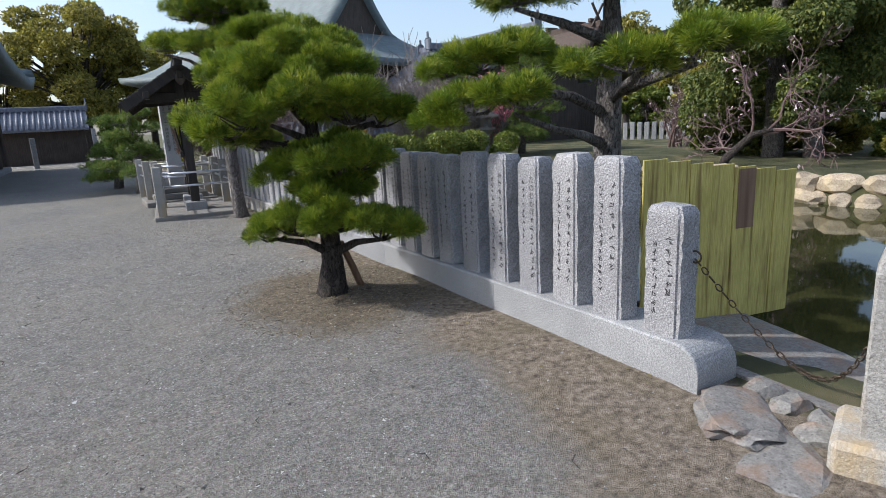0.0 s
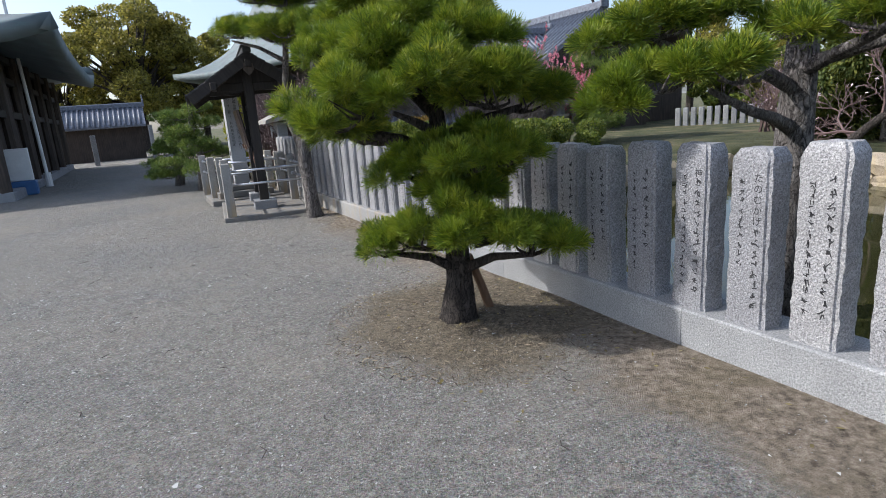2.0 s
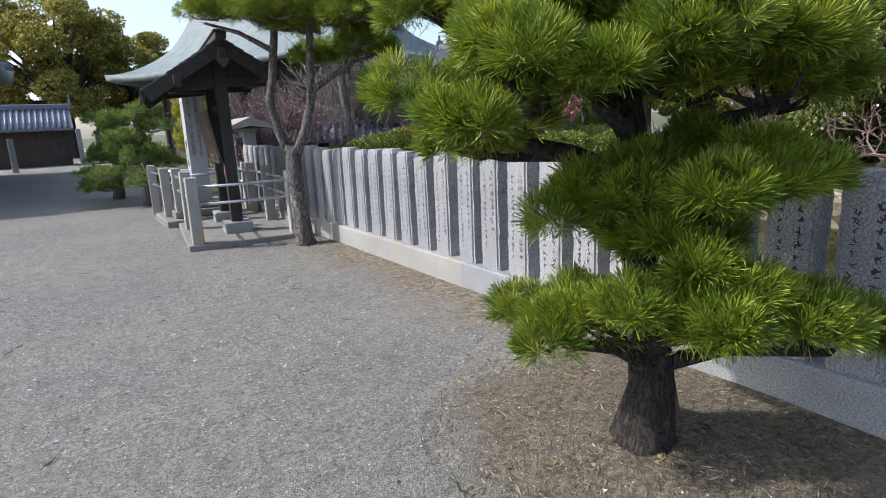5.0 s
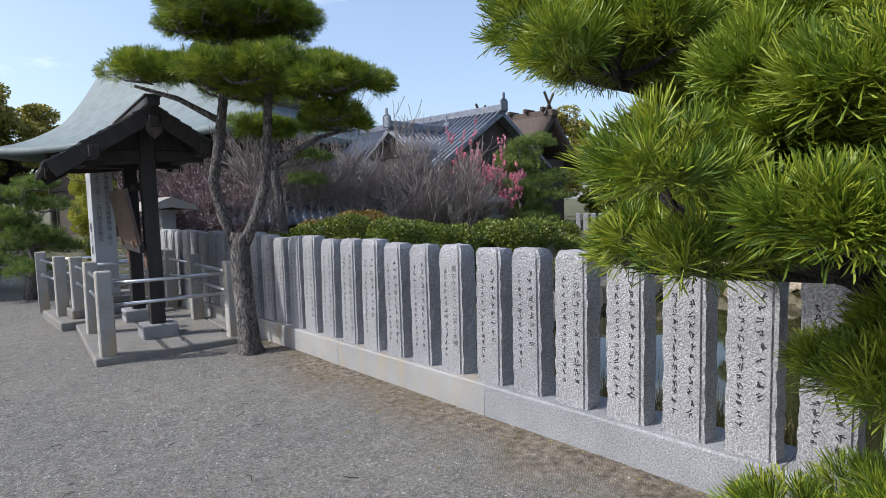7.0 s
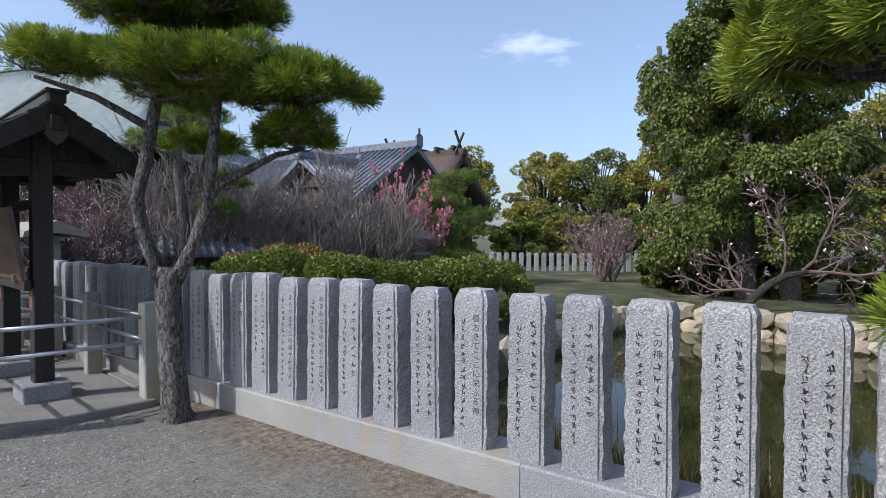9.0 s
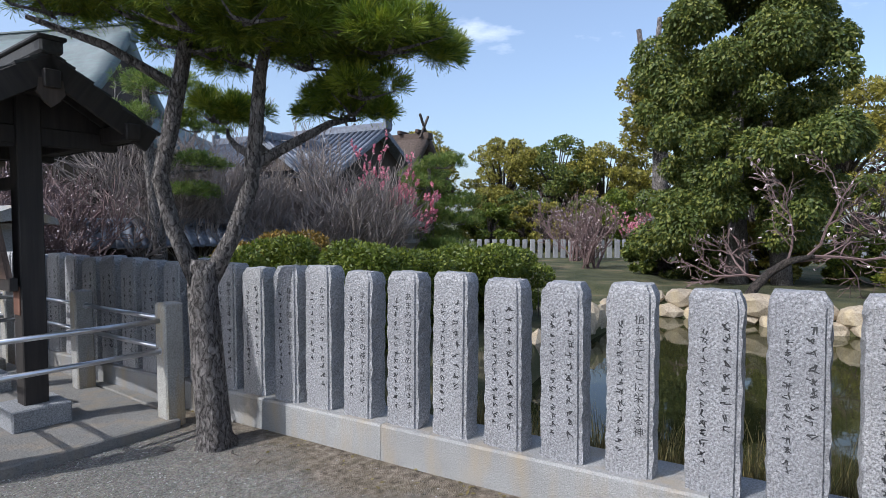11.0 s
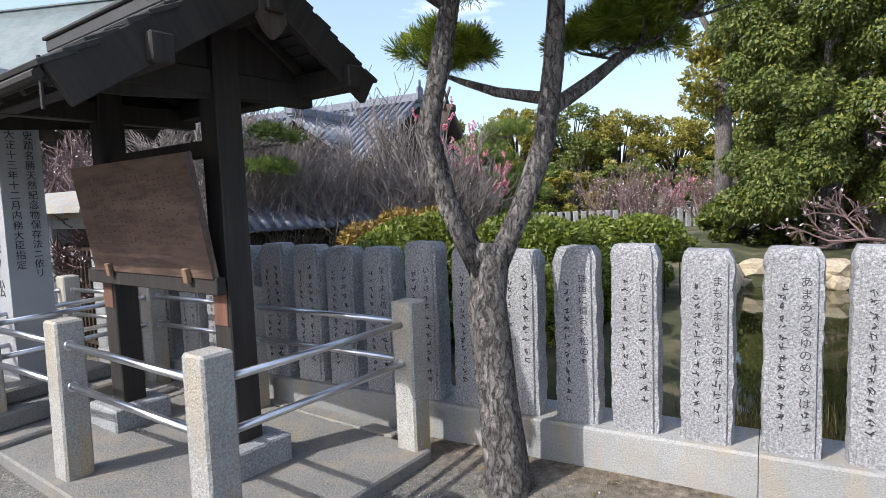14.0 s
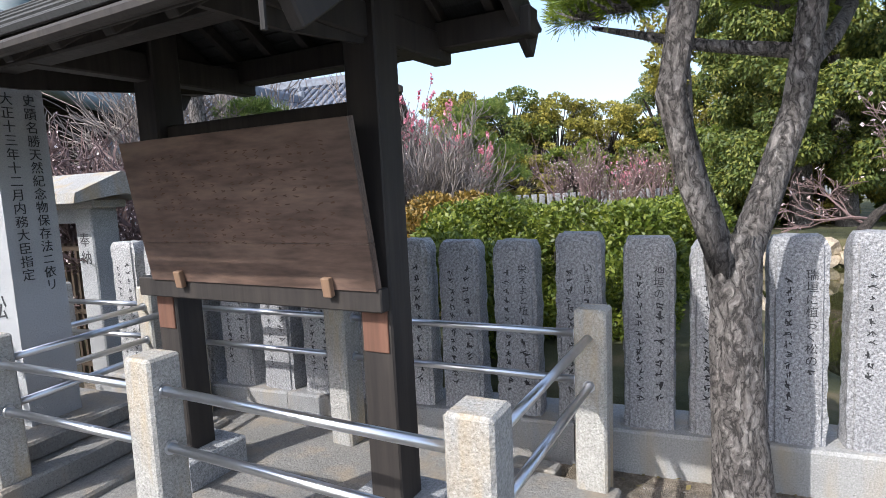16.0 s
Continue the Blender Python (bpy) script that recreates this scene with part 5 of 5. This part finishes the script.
for i, (x, y, s) in enumerate(((3.14, 1.48, 0.26), (3.10, 1.30, 0.2), (3.02, 1.22, 0.2), (2.94, 1.24, 0.26), (3.22, 1.66, 0.24), (3.2, 1.2, 0.18), (3.12, 1.14, 0.18))):
    rock("edge_stone", pose(x, y, 0.0, 0, 0, 40 * i), (s, s * 0.8, 0.14), 70 + i, M_GREYROCK, "small grey stone set along the pond edge", "edge stones")
rock("flat_rock", pose(2.62, 1.2, -0.01, 0, 0, 10), (0.6, 0.42, 0.08), 63, M_GREYROCK, "flat grey stone sunk in the soil")

panel = thing("board_screen", (4.22, 2.64, 0), -11.5, "weathered yellow-green painted board screen over the pond", "screen")
for i in range(7):
    w = 0.207
    top = 1.24 - 0.028 * i
    b = Buf()
    b.box((-0.62 + i * 0.212, 0.006 * (i % 2), (top - 0.10) / 2), (w, 0.018, top + 0.10), 0, 0.003)
    part("board", b, M_YELLOW, panel)
b = Buf()
b.box((0.24, -0.013, 0.88), (0.17, 0.004, 0.46), 0, 0.0)
part("rust_patch", b, M_RAWWOOD, panel, "rust-brown patch on the boards")
b = Buf()
for z in (0.15, 0.95):
    b.box((0, 0.035, z), (1.45, 0.05, 0.06), 0, 0.004)
part("batten", b, M_OLDWOOD, panel)
for x in (-0.5, 0.35):
    b = Buf()
    b.tube([(x, 0.06, -0.75), (x, 0.06, 0.9)], [0.02, 0.02], 8)
    part("stake", b, M_IRON, panel)

pillar = thing("chain_pillar", (2.985, 0.97, 0), 20, "rough tan granite pillar with a chain ring", "stone pillar")
b = Buf()
rows = []
for i, z in enumerate(np.linspace(-0.05, 0.98, 12)):
    s = 0.115 if z < 0.93 else 0.095
    rows.append([(s * cx + 0.006 * noise.noise(Vector((cx * 3, cy * 3, z * 9))), s * cy + 0.006 * noise.noise(Vector((cy * 5, cx * 3, z * 9))), z) for cx, cy in ((-1, -0.9), (-0.9, -1), (0.9, -1), (1, -0.9), (1, 0.9), (0.9, 1), (-0.9, 1), (-1, 0.9))])
b.add([p for r in rows for p in r], [(i * 8 + j, i * 8 + (j + 1) % 8, i * 8 + 8 + (j + 1) % 8, i * 8 + 8 + j) for i in range(11) for j in range(8)] + [tuple(range(88, 96))])
part("shaft", b, M_RAILPOST, pillar)
b = Buf()
b.box((0, 0, 0.06), (0.44, 0.42, 0.18), 0, 0.03)
part("plinth", b, M_RAILPOST, pillar)

chain = thing("iron_chain", (0, 0, 0), 0, "sagging rusty iron chain with a ring", "chain")
a_, z_a = Vector((3.06, 2.03, 0.74)), Vector((3.06, 1.07, 0.62))
pts = [a_.lerp(z_a, t) + Vector((0.42 * math.sin(math.pi * t), 0, -0.62 * math.sin(math.pi * t) ** 1.0)) for t in np.linspace(0, 1, 40)]
b = Buf()
ring = [(0.028 * math.cos(w), 0.014 * math.sin(w)) for w in np.linspace(0, 2 * math.pi, 9)]
for i in range(len(pts) - 1):
    c, d = (pts[i] + pts[i + 1]) / 2, (pts[i + 1] - pts[i]).normalized()
    s = d.cross(Vector((0, 0, 1))).normalized()
    if i % 2:
        s = d.cross(s)
    q = Buf()
    q.tube([c + d * u * 0.95 + s * v for u, v in ring], [0.0045] * 9, 5, False)
    part("chain_link", q, M_IRON, chain)
b = Buf()
b.tube([(3.05 + 0.005, 2.02 + 0.035 * math.cos(w), 0.75 + 0.035 * math.sin(w)) for w in np.linspace(0, 6.28, 13)], [0.006] * 13, 6, False)
part("ring", b, M_IRON, chain)
b = Buf()
b.tube([(3.55, 0.85, -0.05), (4.6, 1.15, -0.30)], [0.022, 0.022], 10)
solid("pipe", b, M_WHITE, "pale plastic pipe running into the pond", "pipe")
# ---- stone lantern in the garden ----
lantern = thing("stone_lantern", (11.3, 15.6, 0.1), 20, "grey weathered stone garden lantern", "stone lantern")


def turned(profile, n=8):
    b = Buf()
    b.tube([(0, 0, z) for r, z in profile], [r for r, z in profile], n)
    return b


part("base", turned([(0.36, 0), (0.36, 0.15), (0.26, 0.25)], 6), M_GREYROCK, lantern)
part("shaft", turned([(0.17, 0.25), (0.14, 0.6), (0.17, 0.95)], 10), M_GREYROCK, lantern)
part("firebox_stand", turned([(0.2, 0.95), (0.36, 1.08), (0.36, 1.16)], 6), M_GREYROCK, lantern)
part("firebox", turned([(0.23, 1.16), (0.23, 1.46)], 6), M_GREYROCK, lantern)
part("cap", turned([(0.5, 1.46), (0.5, 1.52), (0.26, 1.66), (0.1, 1.76)], 6), M_GREYROCK, lantern)
part("finial", turned([(0.06, 1.76), (0.11, 1.84), (0.09, 1.92), (0.01, 2.02)], 8), M_GREYROCK, lantern)


# ---- buildings ----
def curved_roof(parent, cx, cy, hx, hy, z_eave, z_ridge, ridge_half, along="y", material=M_COPPER, lift=0.5, gable=0.45, thick=0.28, name="roof", sag=0.35):
    """Hip-and-gable roof with upturned corners; ridge along y."""
    b = Buf()
    N, K = 14, 20
    for side in (-1, 1):
        g = []
        for i in range(N + 1):
            t = i / N
            row = []
            for j in range(K + 1):
                s = -1 + 2 * j / K
                yy = s * (hy * (1 - t) + ridge_half * t if t < gable else max(ridge_half, hy * (1 - t)))
                if t >= gable:
                    half = ridge_half
                else:
                    half = hy + (ridge_half - hy) * (t / gable)
                yy = s * half
                x = side * hx * (1 - t)
                z = z_eave + (z_ridge - z_eave) * ((1 - sag) * t + sag * t * t) + lift * abs(s) ** 4 * (1 - t) ** 3
                row.append((cx + x, cy + yy, z))
            g.append(row)
        b.sheet(g)
    for side in (-1, 1):
        g = []
        for i in range(8):
            t = gable * i / 7
            half = hy + (ridge_half - hy) * (t / gable)
            w = hx * (1 - t)
            z0 = z_eave + (z_ridge - z_eave) * ((1 - sag) * t + sag * t * t)
            g.append([(cx + w * s, cy + side * half, z0 + lift * abs(s) ** 4 * (1 - t) ** 3) for s in np.linspace(-1, 1, 13)])
        b.sheet(g)
    me = b.mesh(name, True)
    ob = part(name, me, material, parent)
    mod = ob.modifiers.new("thickness", "SOLIDIFY")
    mod.thickness, mod.offset = thick, -1
    # gable triangles
    for side in (-1, 1):
        q = Buf()
        t = gable
        z0 = z_eave + (z_ridge - z_eave) * ((1 - sag) * t + sag * t * t)
        q.add([(cx - hx * (1 - t) * 0.93, cy + side * (ridge_half - 0.35), z0), (cx + hx * (1 - t) * 0.93, cy + side * (ridge_half - 0.35), z0), (cx, cy + side * (ridge_half - 0.35), z_ridge - 0.15),
               (cx - hx * (1 - t) * 0.93, cy + side * (ridge_half - 0.5), z0), (cx + hx * (1 - t) * 0.93, cy + side * (ridge_half - 0.5), z0), (cx, cy + side * (ridge_half - 0.5), z_ridge - 0.15)],
              [(0, 1, 2), (5, 4, 3), (0, 3, 4, 1), (1, 4, 5, 2), (2, 5, 3, 0)])
        part("gable_wall", q, M_OLDWOOD, parent)
    return ob


def ridge_beam(parent, p0, p1, w, h, material):
    d = Vector(p1) - Vector(p0)
    b = Buf()
    b.box((0, 0, h / 2), (w, d.length, h), 0, 0.04)
    b.box((0, 0, h + 0.04), (w * 1.25, d.length + 0.2, 0.10), 0, 0.02)
    part("ridge", b, material, parent, at=pose(*((Vector(p0) + Vector(p1)) / 2), 0, 0, math.degrees(math.atan2(-d.x, d.y))))


def columns_and_walls(parent, cx, cy, hx, hy, z, n):
    b = Buf()
    b.box((cx, cy, z / 2), (hx * 2 - 0.3, hy * 2 - 0.3, z), 0)
    part("wall", b, M_OLDWOOD, parent)
    for i in range(n + 1):
        for sx in (-1, 1):
            q = Buf()
            q.tube([(cx + sx * hx, cy - hy + 2 * hy * i / n, 0), (cx + sx * hx, cy - hy + 2 * hy * i / n, z)], [0.2, 0.2], 8)
            part("column", q, M_OLDWOOD, parent)
    q = Buf()
    for zz in (z * 0.55, z * 0.8, z - 0.2):
        q.box((cx, cy, zz), (hx * 2 + 0.1, hy * 2 + 0.1, 0.22), 0)
    part("tie_beam", q, M_BLACKWOOD, parent)


# great hall with the green copper roof, behind the kiosk
hall_turn = math.degrees(math.atan2(0.34, 0.94))
hall = thing("copper_hall", (13.2, 43.2, 0), hall_turn, "great timber hall with a sweeping green copper roof", "shrine hall")
columns_and_walls(hall, 0, 0, 3.6, 9.3, 5.6, 6)
curved_roof(hall, 0, 0, 5.9, 12.6, 5.1, 10.6, 8.8, material=M_COPPER, lift=0.45, gable=0.55, thick=0.4, sag=0.8)
ridge_beam(hall, (0, -8.9, 10.4), (0, 8.9, 10.4), 0.5, 0.75, M_COPPER)

# gate hall with copper roof at the court's side
side_hall = thing("side_hall", (-8.2, 30.5, 0), 0, "dark timber side hall with a green copper roof", "shrine hall")
columns_and_walls(side_hall, 0, 0, 4.6, 8.8, 4.6, 6)
curved_roof(side_hall, 0, 0, 6.7, 9.6, 4.4, 7.2, 6.8, material=M_COPPER, lift=0.6, gable=0.5, thick=0.45)
ridge_beam(side_hall, (0, -7.2, 7.1), (0, 7.2, 7.1), 0.5, 0.5, M_COPPER)
b = Buf()
b.box((0, 0, 0.12), (9.7, 18.0, 0.3), 0, 0.03)
part("stone_platform", b, M_BASE, side_hall)


def tiled_slope(b, x0, x1, y0, z0, y1, z1, pitch=0.28, r=0.07):
    """Rounded tile rows running down a slope from (y1, z1) to the eave (y0, z0)."""
    x = x0
    while x <= x1 + 1e-6:
        b.tube([(x, y0, z0 + 0.03), (x, (y0 + y1) / 2, (z0 + z1) / 2 + 0.0), (x, y1, z1 + 0.03)], [r, r, r], 6)
        x += pitch


def tiled_house(name, at, rz, half, depth, z_wall, z_eave, z_ridge, label, wall_mat, pitch=0.28, r=0.07, over=0.5):
    ob = thing(name, at, rz, label, "shrine building")
    b = Buf()
    b.box((0, 0, z_wall / 2), (half * 2 - over * 1.2, depth * 2 - over * 2, z_wall), 0)
    part("wall", b, wall_mat, ob)
    for s in (-1, 1):
        b = Buf()
        q = s * (depth + over * 0.3)
        b.add([(-half, q, z_eave), (half, q, z_eave), (half, 0, z_ridge), (-half, 0, z_ridge), (-half, q, z_eave - 0.12), (half, q, z_eave - 0.12), (half, 0, z_ridge - 0.2), (-half, 0, z_ridge - 0.2)],
              [(0, 1, 2, 3), (7, 6, 5, 4), (0, 4, 5, 1), (1, 5, 6, 2), (3, 2, 6, 7), (0, 3, 7, 4)])
        part("roof_bed", b, M_TILE, ob)
        b = Buf()
        tiled_slope(b, 0, 0, q, z_eave, 0, z_ridge, pitch, r)
        row = b.mesh("roof_tile", True)
        row.materials.append(M_TILE)
        for i in range(int((2 * half - 0.2) / pitch) + 1):
            part("roof_tile", row, M_TILE, ob, at=pose(-half + 0.1 + i * pitch, 0, 0))
    b = Buf()
    b.box((0, 0, z_ridge + 0.12), (half * 2 + 0.1, 0.3, 0.34), 0, 0.05)
    part("ridge", b, M_TILE, ob)
    for s in (-1, 1):
        b = Buf()
        b.box((s * (half + 0.06), 0, z_ridge + 0.22), (0.12, 0.45, 0.6), 0, 0.1)
        b.box((s * (half + 0.06), 0, z_ridge + 0.62), (0.08, 0.14, 0.35), 0, 0.03)
        part("ridge_end_tile", b, M_TILE, ob)
        b = Buf()
        b.add([(s * (half - 0.5), -depth + 0.2, z_eave), (s * (half - 0.5), depth - 0.2, z_eave), (s * (half - 0.5), 0, z_ridge - 0.1)], [(0, 1, 2)])
        b.add([(s * (half - 0.58), -depth + 0.2, z_eave), (s * (half - 0.58), depth - 0.2, z_eave), (s * (half - 0.58), 0, z_ridge - 0.1)], [(2, 1, 0)])
        part("gable_wall", b, M_OLDWOOD, ob)
    return ob


# low gatehouse at the court's end
gatehouse = tiled_house("gatehouse", (-2.2, 47.5, 0), 0, 2.9, 1.5, 2.1, 2.25, 3.45, "low gatehouse with a striped grey tile roof", M_OLDWOOD, 0.3, 0.085)
# long tiled hall with its gable end towards the pond
tiled_house("tiled_hall", (18.75, 26.9, 0), 93, 5.0, 3.6, 3.2, 3.15, 5.5, "long grey-tiled shrine hall above the plum thicket", M_OLDWOOD, 0.3, 0.08)
tiled_house("gable_porch", (16.2, 24.3, 0), 3, 1.7, 1.5, 3.3, 3.6, 4.75, "projecting tiled gable of the shrine hall", M_OLDWOOD, 0.26, 0.07, 0.3)
# little tiled wall behind the kiosk
tw = thing("tiled_wall", (7.0, 18.0, 0), -25, "low dark wall with a blue-grey tile coping", "wall")
b = Buf()
b.box((0, 0, 0.6), (5.4, 0.3, 1.2), 0)
part("wall_body", b, M_OLDWOOD, tw)
b = Buf()
for s in (-1, 1):
    tiled_slope(b, -2.8, 2.8, s * 0.75, 1.2, 0, 1.62, 0.2, 0.06)
b.box((0, 0, 1.66), (5.7, 0.2, 0.16), 0, 0.03)
b.add([(-2.85, -0.75, 1.2), (2.85, -0.75, 1.2), (2.85, 0, 1.62), (-2.85, 0, 1.62), (2.85, 0.75, 1.2), (-2.85, 0.75, 1.2)], [(0, 1, 2, 3), (3, 2, 4, 5), (5, 4, 1, 0)])
part("coping", b.mesh("coping", True), M_TILE, tw)

# thatched shrine with crossed finials
shrine = thing("thatched_shrine", (25.2, 26.6, 0.3), 93, "dark thatched shrine with crossed roof finials", "shrine building")
b = Buf()
b.box((0, 0, 1.6), (4.4, 3.4, 3.8), 0)
part("wall", b, M_OLDWOOD, shrine)
for s in (-1, 1):
    b = Buf()
    g = [[(x, s * (2.9 * (1 - t)), 3.2 + 2.6 * (0.6 * t + 0.4 * t * t)) for x in np.linspace(-2.7, 2.7, 8)] for t in np.linspace(0, 1, 9)]
    b.sheet(g)
    ob = part("roof", b.mesh("roof", True), M_THATCH, shrine)
    md = ob.modifiers.new("thickness", "SOLIDIFY")
    md.thickness, md.offset = 0.35, 0
b = Buf()
b.box((0, 0, 5.9), (5.6, 0.5, 0.35), 0, 0.04)
for k in range(5):
    b.box((-2.2 + 1.1 * k, 0, 6.15), (0.2, 0.9, 0.2), 0, 0.03)
part("ridge", b, M_THATCH, shrine)
for s in (-1, 1):
    for c in (-1, 1):
        b = Buf()
        b.box((0, 0, 0), (0.1, 0.12, 1.5), 0, 0.01)
        part("crossed_finial", b, M_OLDWOOD, shrine, at=pose(s * 2.4, 0, 6.4, c * 35, 0, 0))

# stone posts before the gatehouse, and the far pale fence across the lawn
b = Buf()
b.box((0, 0, 0.85), (0.26, 0.26, 1.75), 0, 0.02)
far_post = b.mesh("stone_post")
far_post.materials.append(M_BASE)
for x, y, h in ((-2.25, 40.5, 1.0), (0.9, 45.5, 1.25), (1.9, 46.0, 1.15), (2.5, 46.5, 1.1)):
    solid("stone_post", far_post, M_BASE, "plain grey granite post beside the gatehouse", "stone post", "", "court posts", Matrix.Translation((x, y, 0)) @ Matrix.Diagonal((1, 1, h, 1)))
far_fence = thing("far_fence", (22.0, 16.5, 0.1), -62, "pale stone post fence across the lawn", "fence")
b = Buf()
b.box((0, 0, 0.42), (0.2, 0.16, 0.95), 0, 0.02)
fp = b.mesh("fence_post")
fp.materials.append(M_BASE)
for i in range(70):
    part("fence_post", fp, M_BASE, far_fence, at=pose(-3 + i * 0.31, 0, 0))
b = Buf()
b.box((8, 0, 0.06), (22.5, 0.3, 0.16), 0, 0.02)
part("kerb", b, M_BASE, far_fence)

# flagpole and low white stand by the side hall
b = Buf()
b.tube([(0, 0, 0), (0, 0, 9)], [0.06, 0.05], 10)
b.tube([(0, 0, 0), (0, 0, 0.5)], [0.12, 0.12], 10)
solid("flagpole", b, M_WHITE, "slender white flagpole beside the side hall", "flagpole", at=pose(-3.1, 26.6, 0, 0, -1.0, 0))
stand = thing("sign_stand", (-3.55, 23.6, 0.0), 0, "low white notice stand with a blue foot", "sign stand")
b = Buf()
b.box((0, 0, 0.95), (0.9, 0.12, 1.0), 0, 0.02)
part("panel", b, M_WHITE, stand)
b = Buf()
b.box((0, 0, 0.22), (1.0, 0.4, 0.44), 0, 0.03)
part("foot", b, M_BLUE, stand)
# tall rounded yellow-green shrub beyond the monument
M_GOLDEN = leafy("golden_leaves", (0.16, 0.18, 0.015), (0.36, 0.37, 0.025), (0.56, 0.52, 0.05), 0.6, 0.3)
shrub = thing("golden_shrub", (2.81, 19.97, 0), 0, "tall rounded yellow-green clipped shrub", "shrub")
b = Buf()
b.tube([(0, 0, -0.05), (0.03, 0, 1.5), (0, 0.02, 3.1)], [0.08, 0.06, 0.02], 7, True, 0.2)
part("trunk", b.mesh("trunk", True), M_DARKBARK, shrub)
cs, rs = clumps((0, 0, 1.95), (0.34, 0.34, 1.35), 46, 0.16, 0.28, 61)
part("crown", soup("crown", leaf_cloud(cs, rs, 26000, 0.05, 62)), M_GOLDEN, shrub)


# fallen leaves along the fence and a few bits of twig on the court
rl = np.random.default_rng(23)
n_ = 260
lx, ly = np.concatenate([2.86 - rl.exponential(0.16, 200), rl.uniform(1.2, 2.8, 60)]), np.concatenate([rl.uniform(2.0, 13.5, 200), rl.uniform(3.5, 7.0, 60)])
lz = np.array([ground_height(a, b) for a, b in zip(lx, ly)]) + 0.008
c_ = np.stack([lx, ly, lz], 1)
a_ = rl.uniform(0, 6.3, n_)
u_ = np.stack([np.cos(a_), np.sin(a_), rl.normal(scale=0.15, size=n_)], 1) * rl.uniform(0.010, 0.026, (n_, 1))
w_ = np.stack([-np.sin(a_), np.cos(a_), rl.normal(scale=0.25, size=n_)], 1) * rl.uniform(0.006, 0.013, (n_, 1))
solid("fallen_leaves", soup("fallen_leaves", np.stack([c_ - u_, c_ + w_, c_ + u_, c_ - w_], 1)), M_DRY, "dry tan leaves fallen along the fence foot", "leaves", "stuff")
n_ = 6000
a_, q_ = rl.uniform(0, 6.3, n_), np.sqrt(rl.random(n_)) * 1.08
c_ = np.stack([2.03 + np.cos(a_) * q_ * 1.0, 5.12 + np.sin(a_) * q_ * 1.12, np.zeros(n_)], 1)
c_ = c_[c_[:, 0] < 2.85]
c_[:, 2] = [ground_height(a, b) + 0.006 for a, b in c_[:, :2]]
n_ = len(c_)
a_ = rl.uniform(0, 6.3, n_)
u_ = np.stack([np.cos(a_), np.sin(a_), rl.normal(scale=0.12, size=n_)], 1) * rl.uniform(0.008, 0.04, (n_, 1))
w_ = np.stack([-np.sin(a_), np.cos(a_), rl.normal(scale=0.4, size=n_)], 1) * rl.uniform(0.0012, 0.004, (n_, 1))
M_LITTER = leafy("needle_litter", (0.035, 0.026, 0.018), (0.15, 0.115, 0.075), (0.42, 0.35, 0.24), 0.8, 0.1)
solid("needle_litter", soup("needle_litter", np.stack([c_ - u_, c_ + w_, c_ + u_, c_ - w_], 1)), M_LITTER, "brown fallen needles and bark bits on the mound", "litter", "stuff")
tb = Buf()
rt = random.Random(41)
for i in range(70):
    x, y, a = rt.uniform(-1.2, 2.6), rt.uniform(1.5, 12.5), rt.uniform(0, 6.3)
    L, z = rt.uniform(0.02, 0.07), ground_height(x, y) + 0.006
    tb.tube([(x, y, z), (x + math.cos(a) * L, y + math.sin(a) * L, z + 0.004), (x + math.cos(a + 0.4) * L * 1.8, y + math.sin(a + 0.4) * L * 1.8, z)], [0.003, 0.003, 0.002], 4)
solid("twig_litter", tb, M_DARKBARK, "small dark twigs scattered on the gravel", "twigs", "stuff")
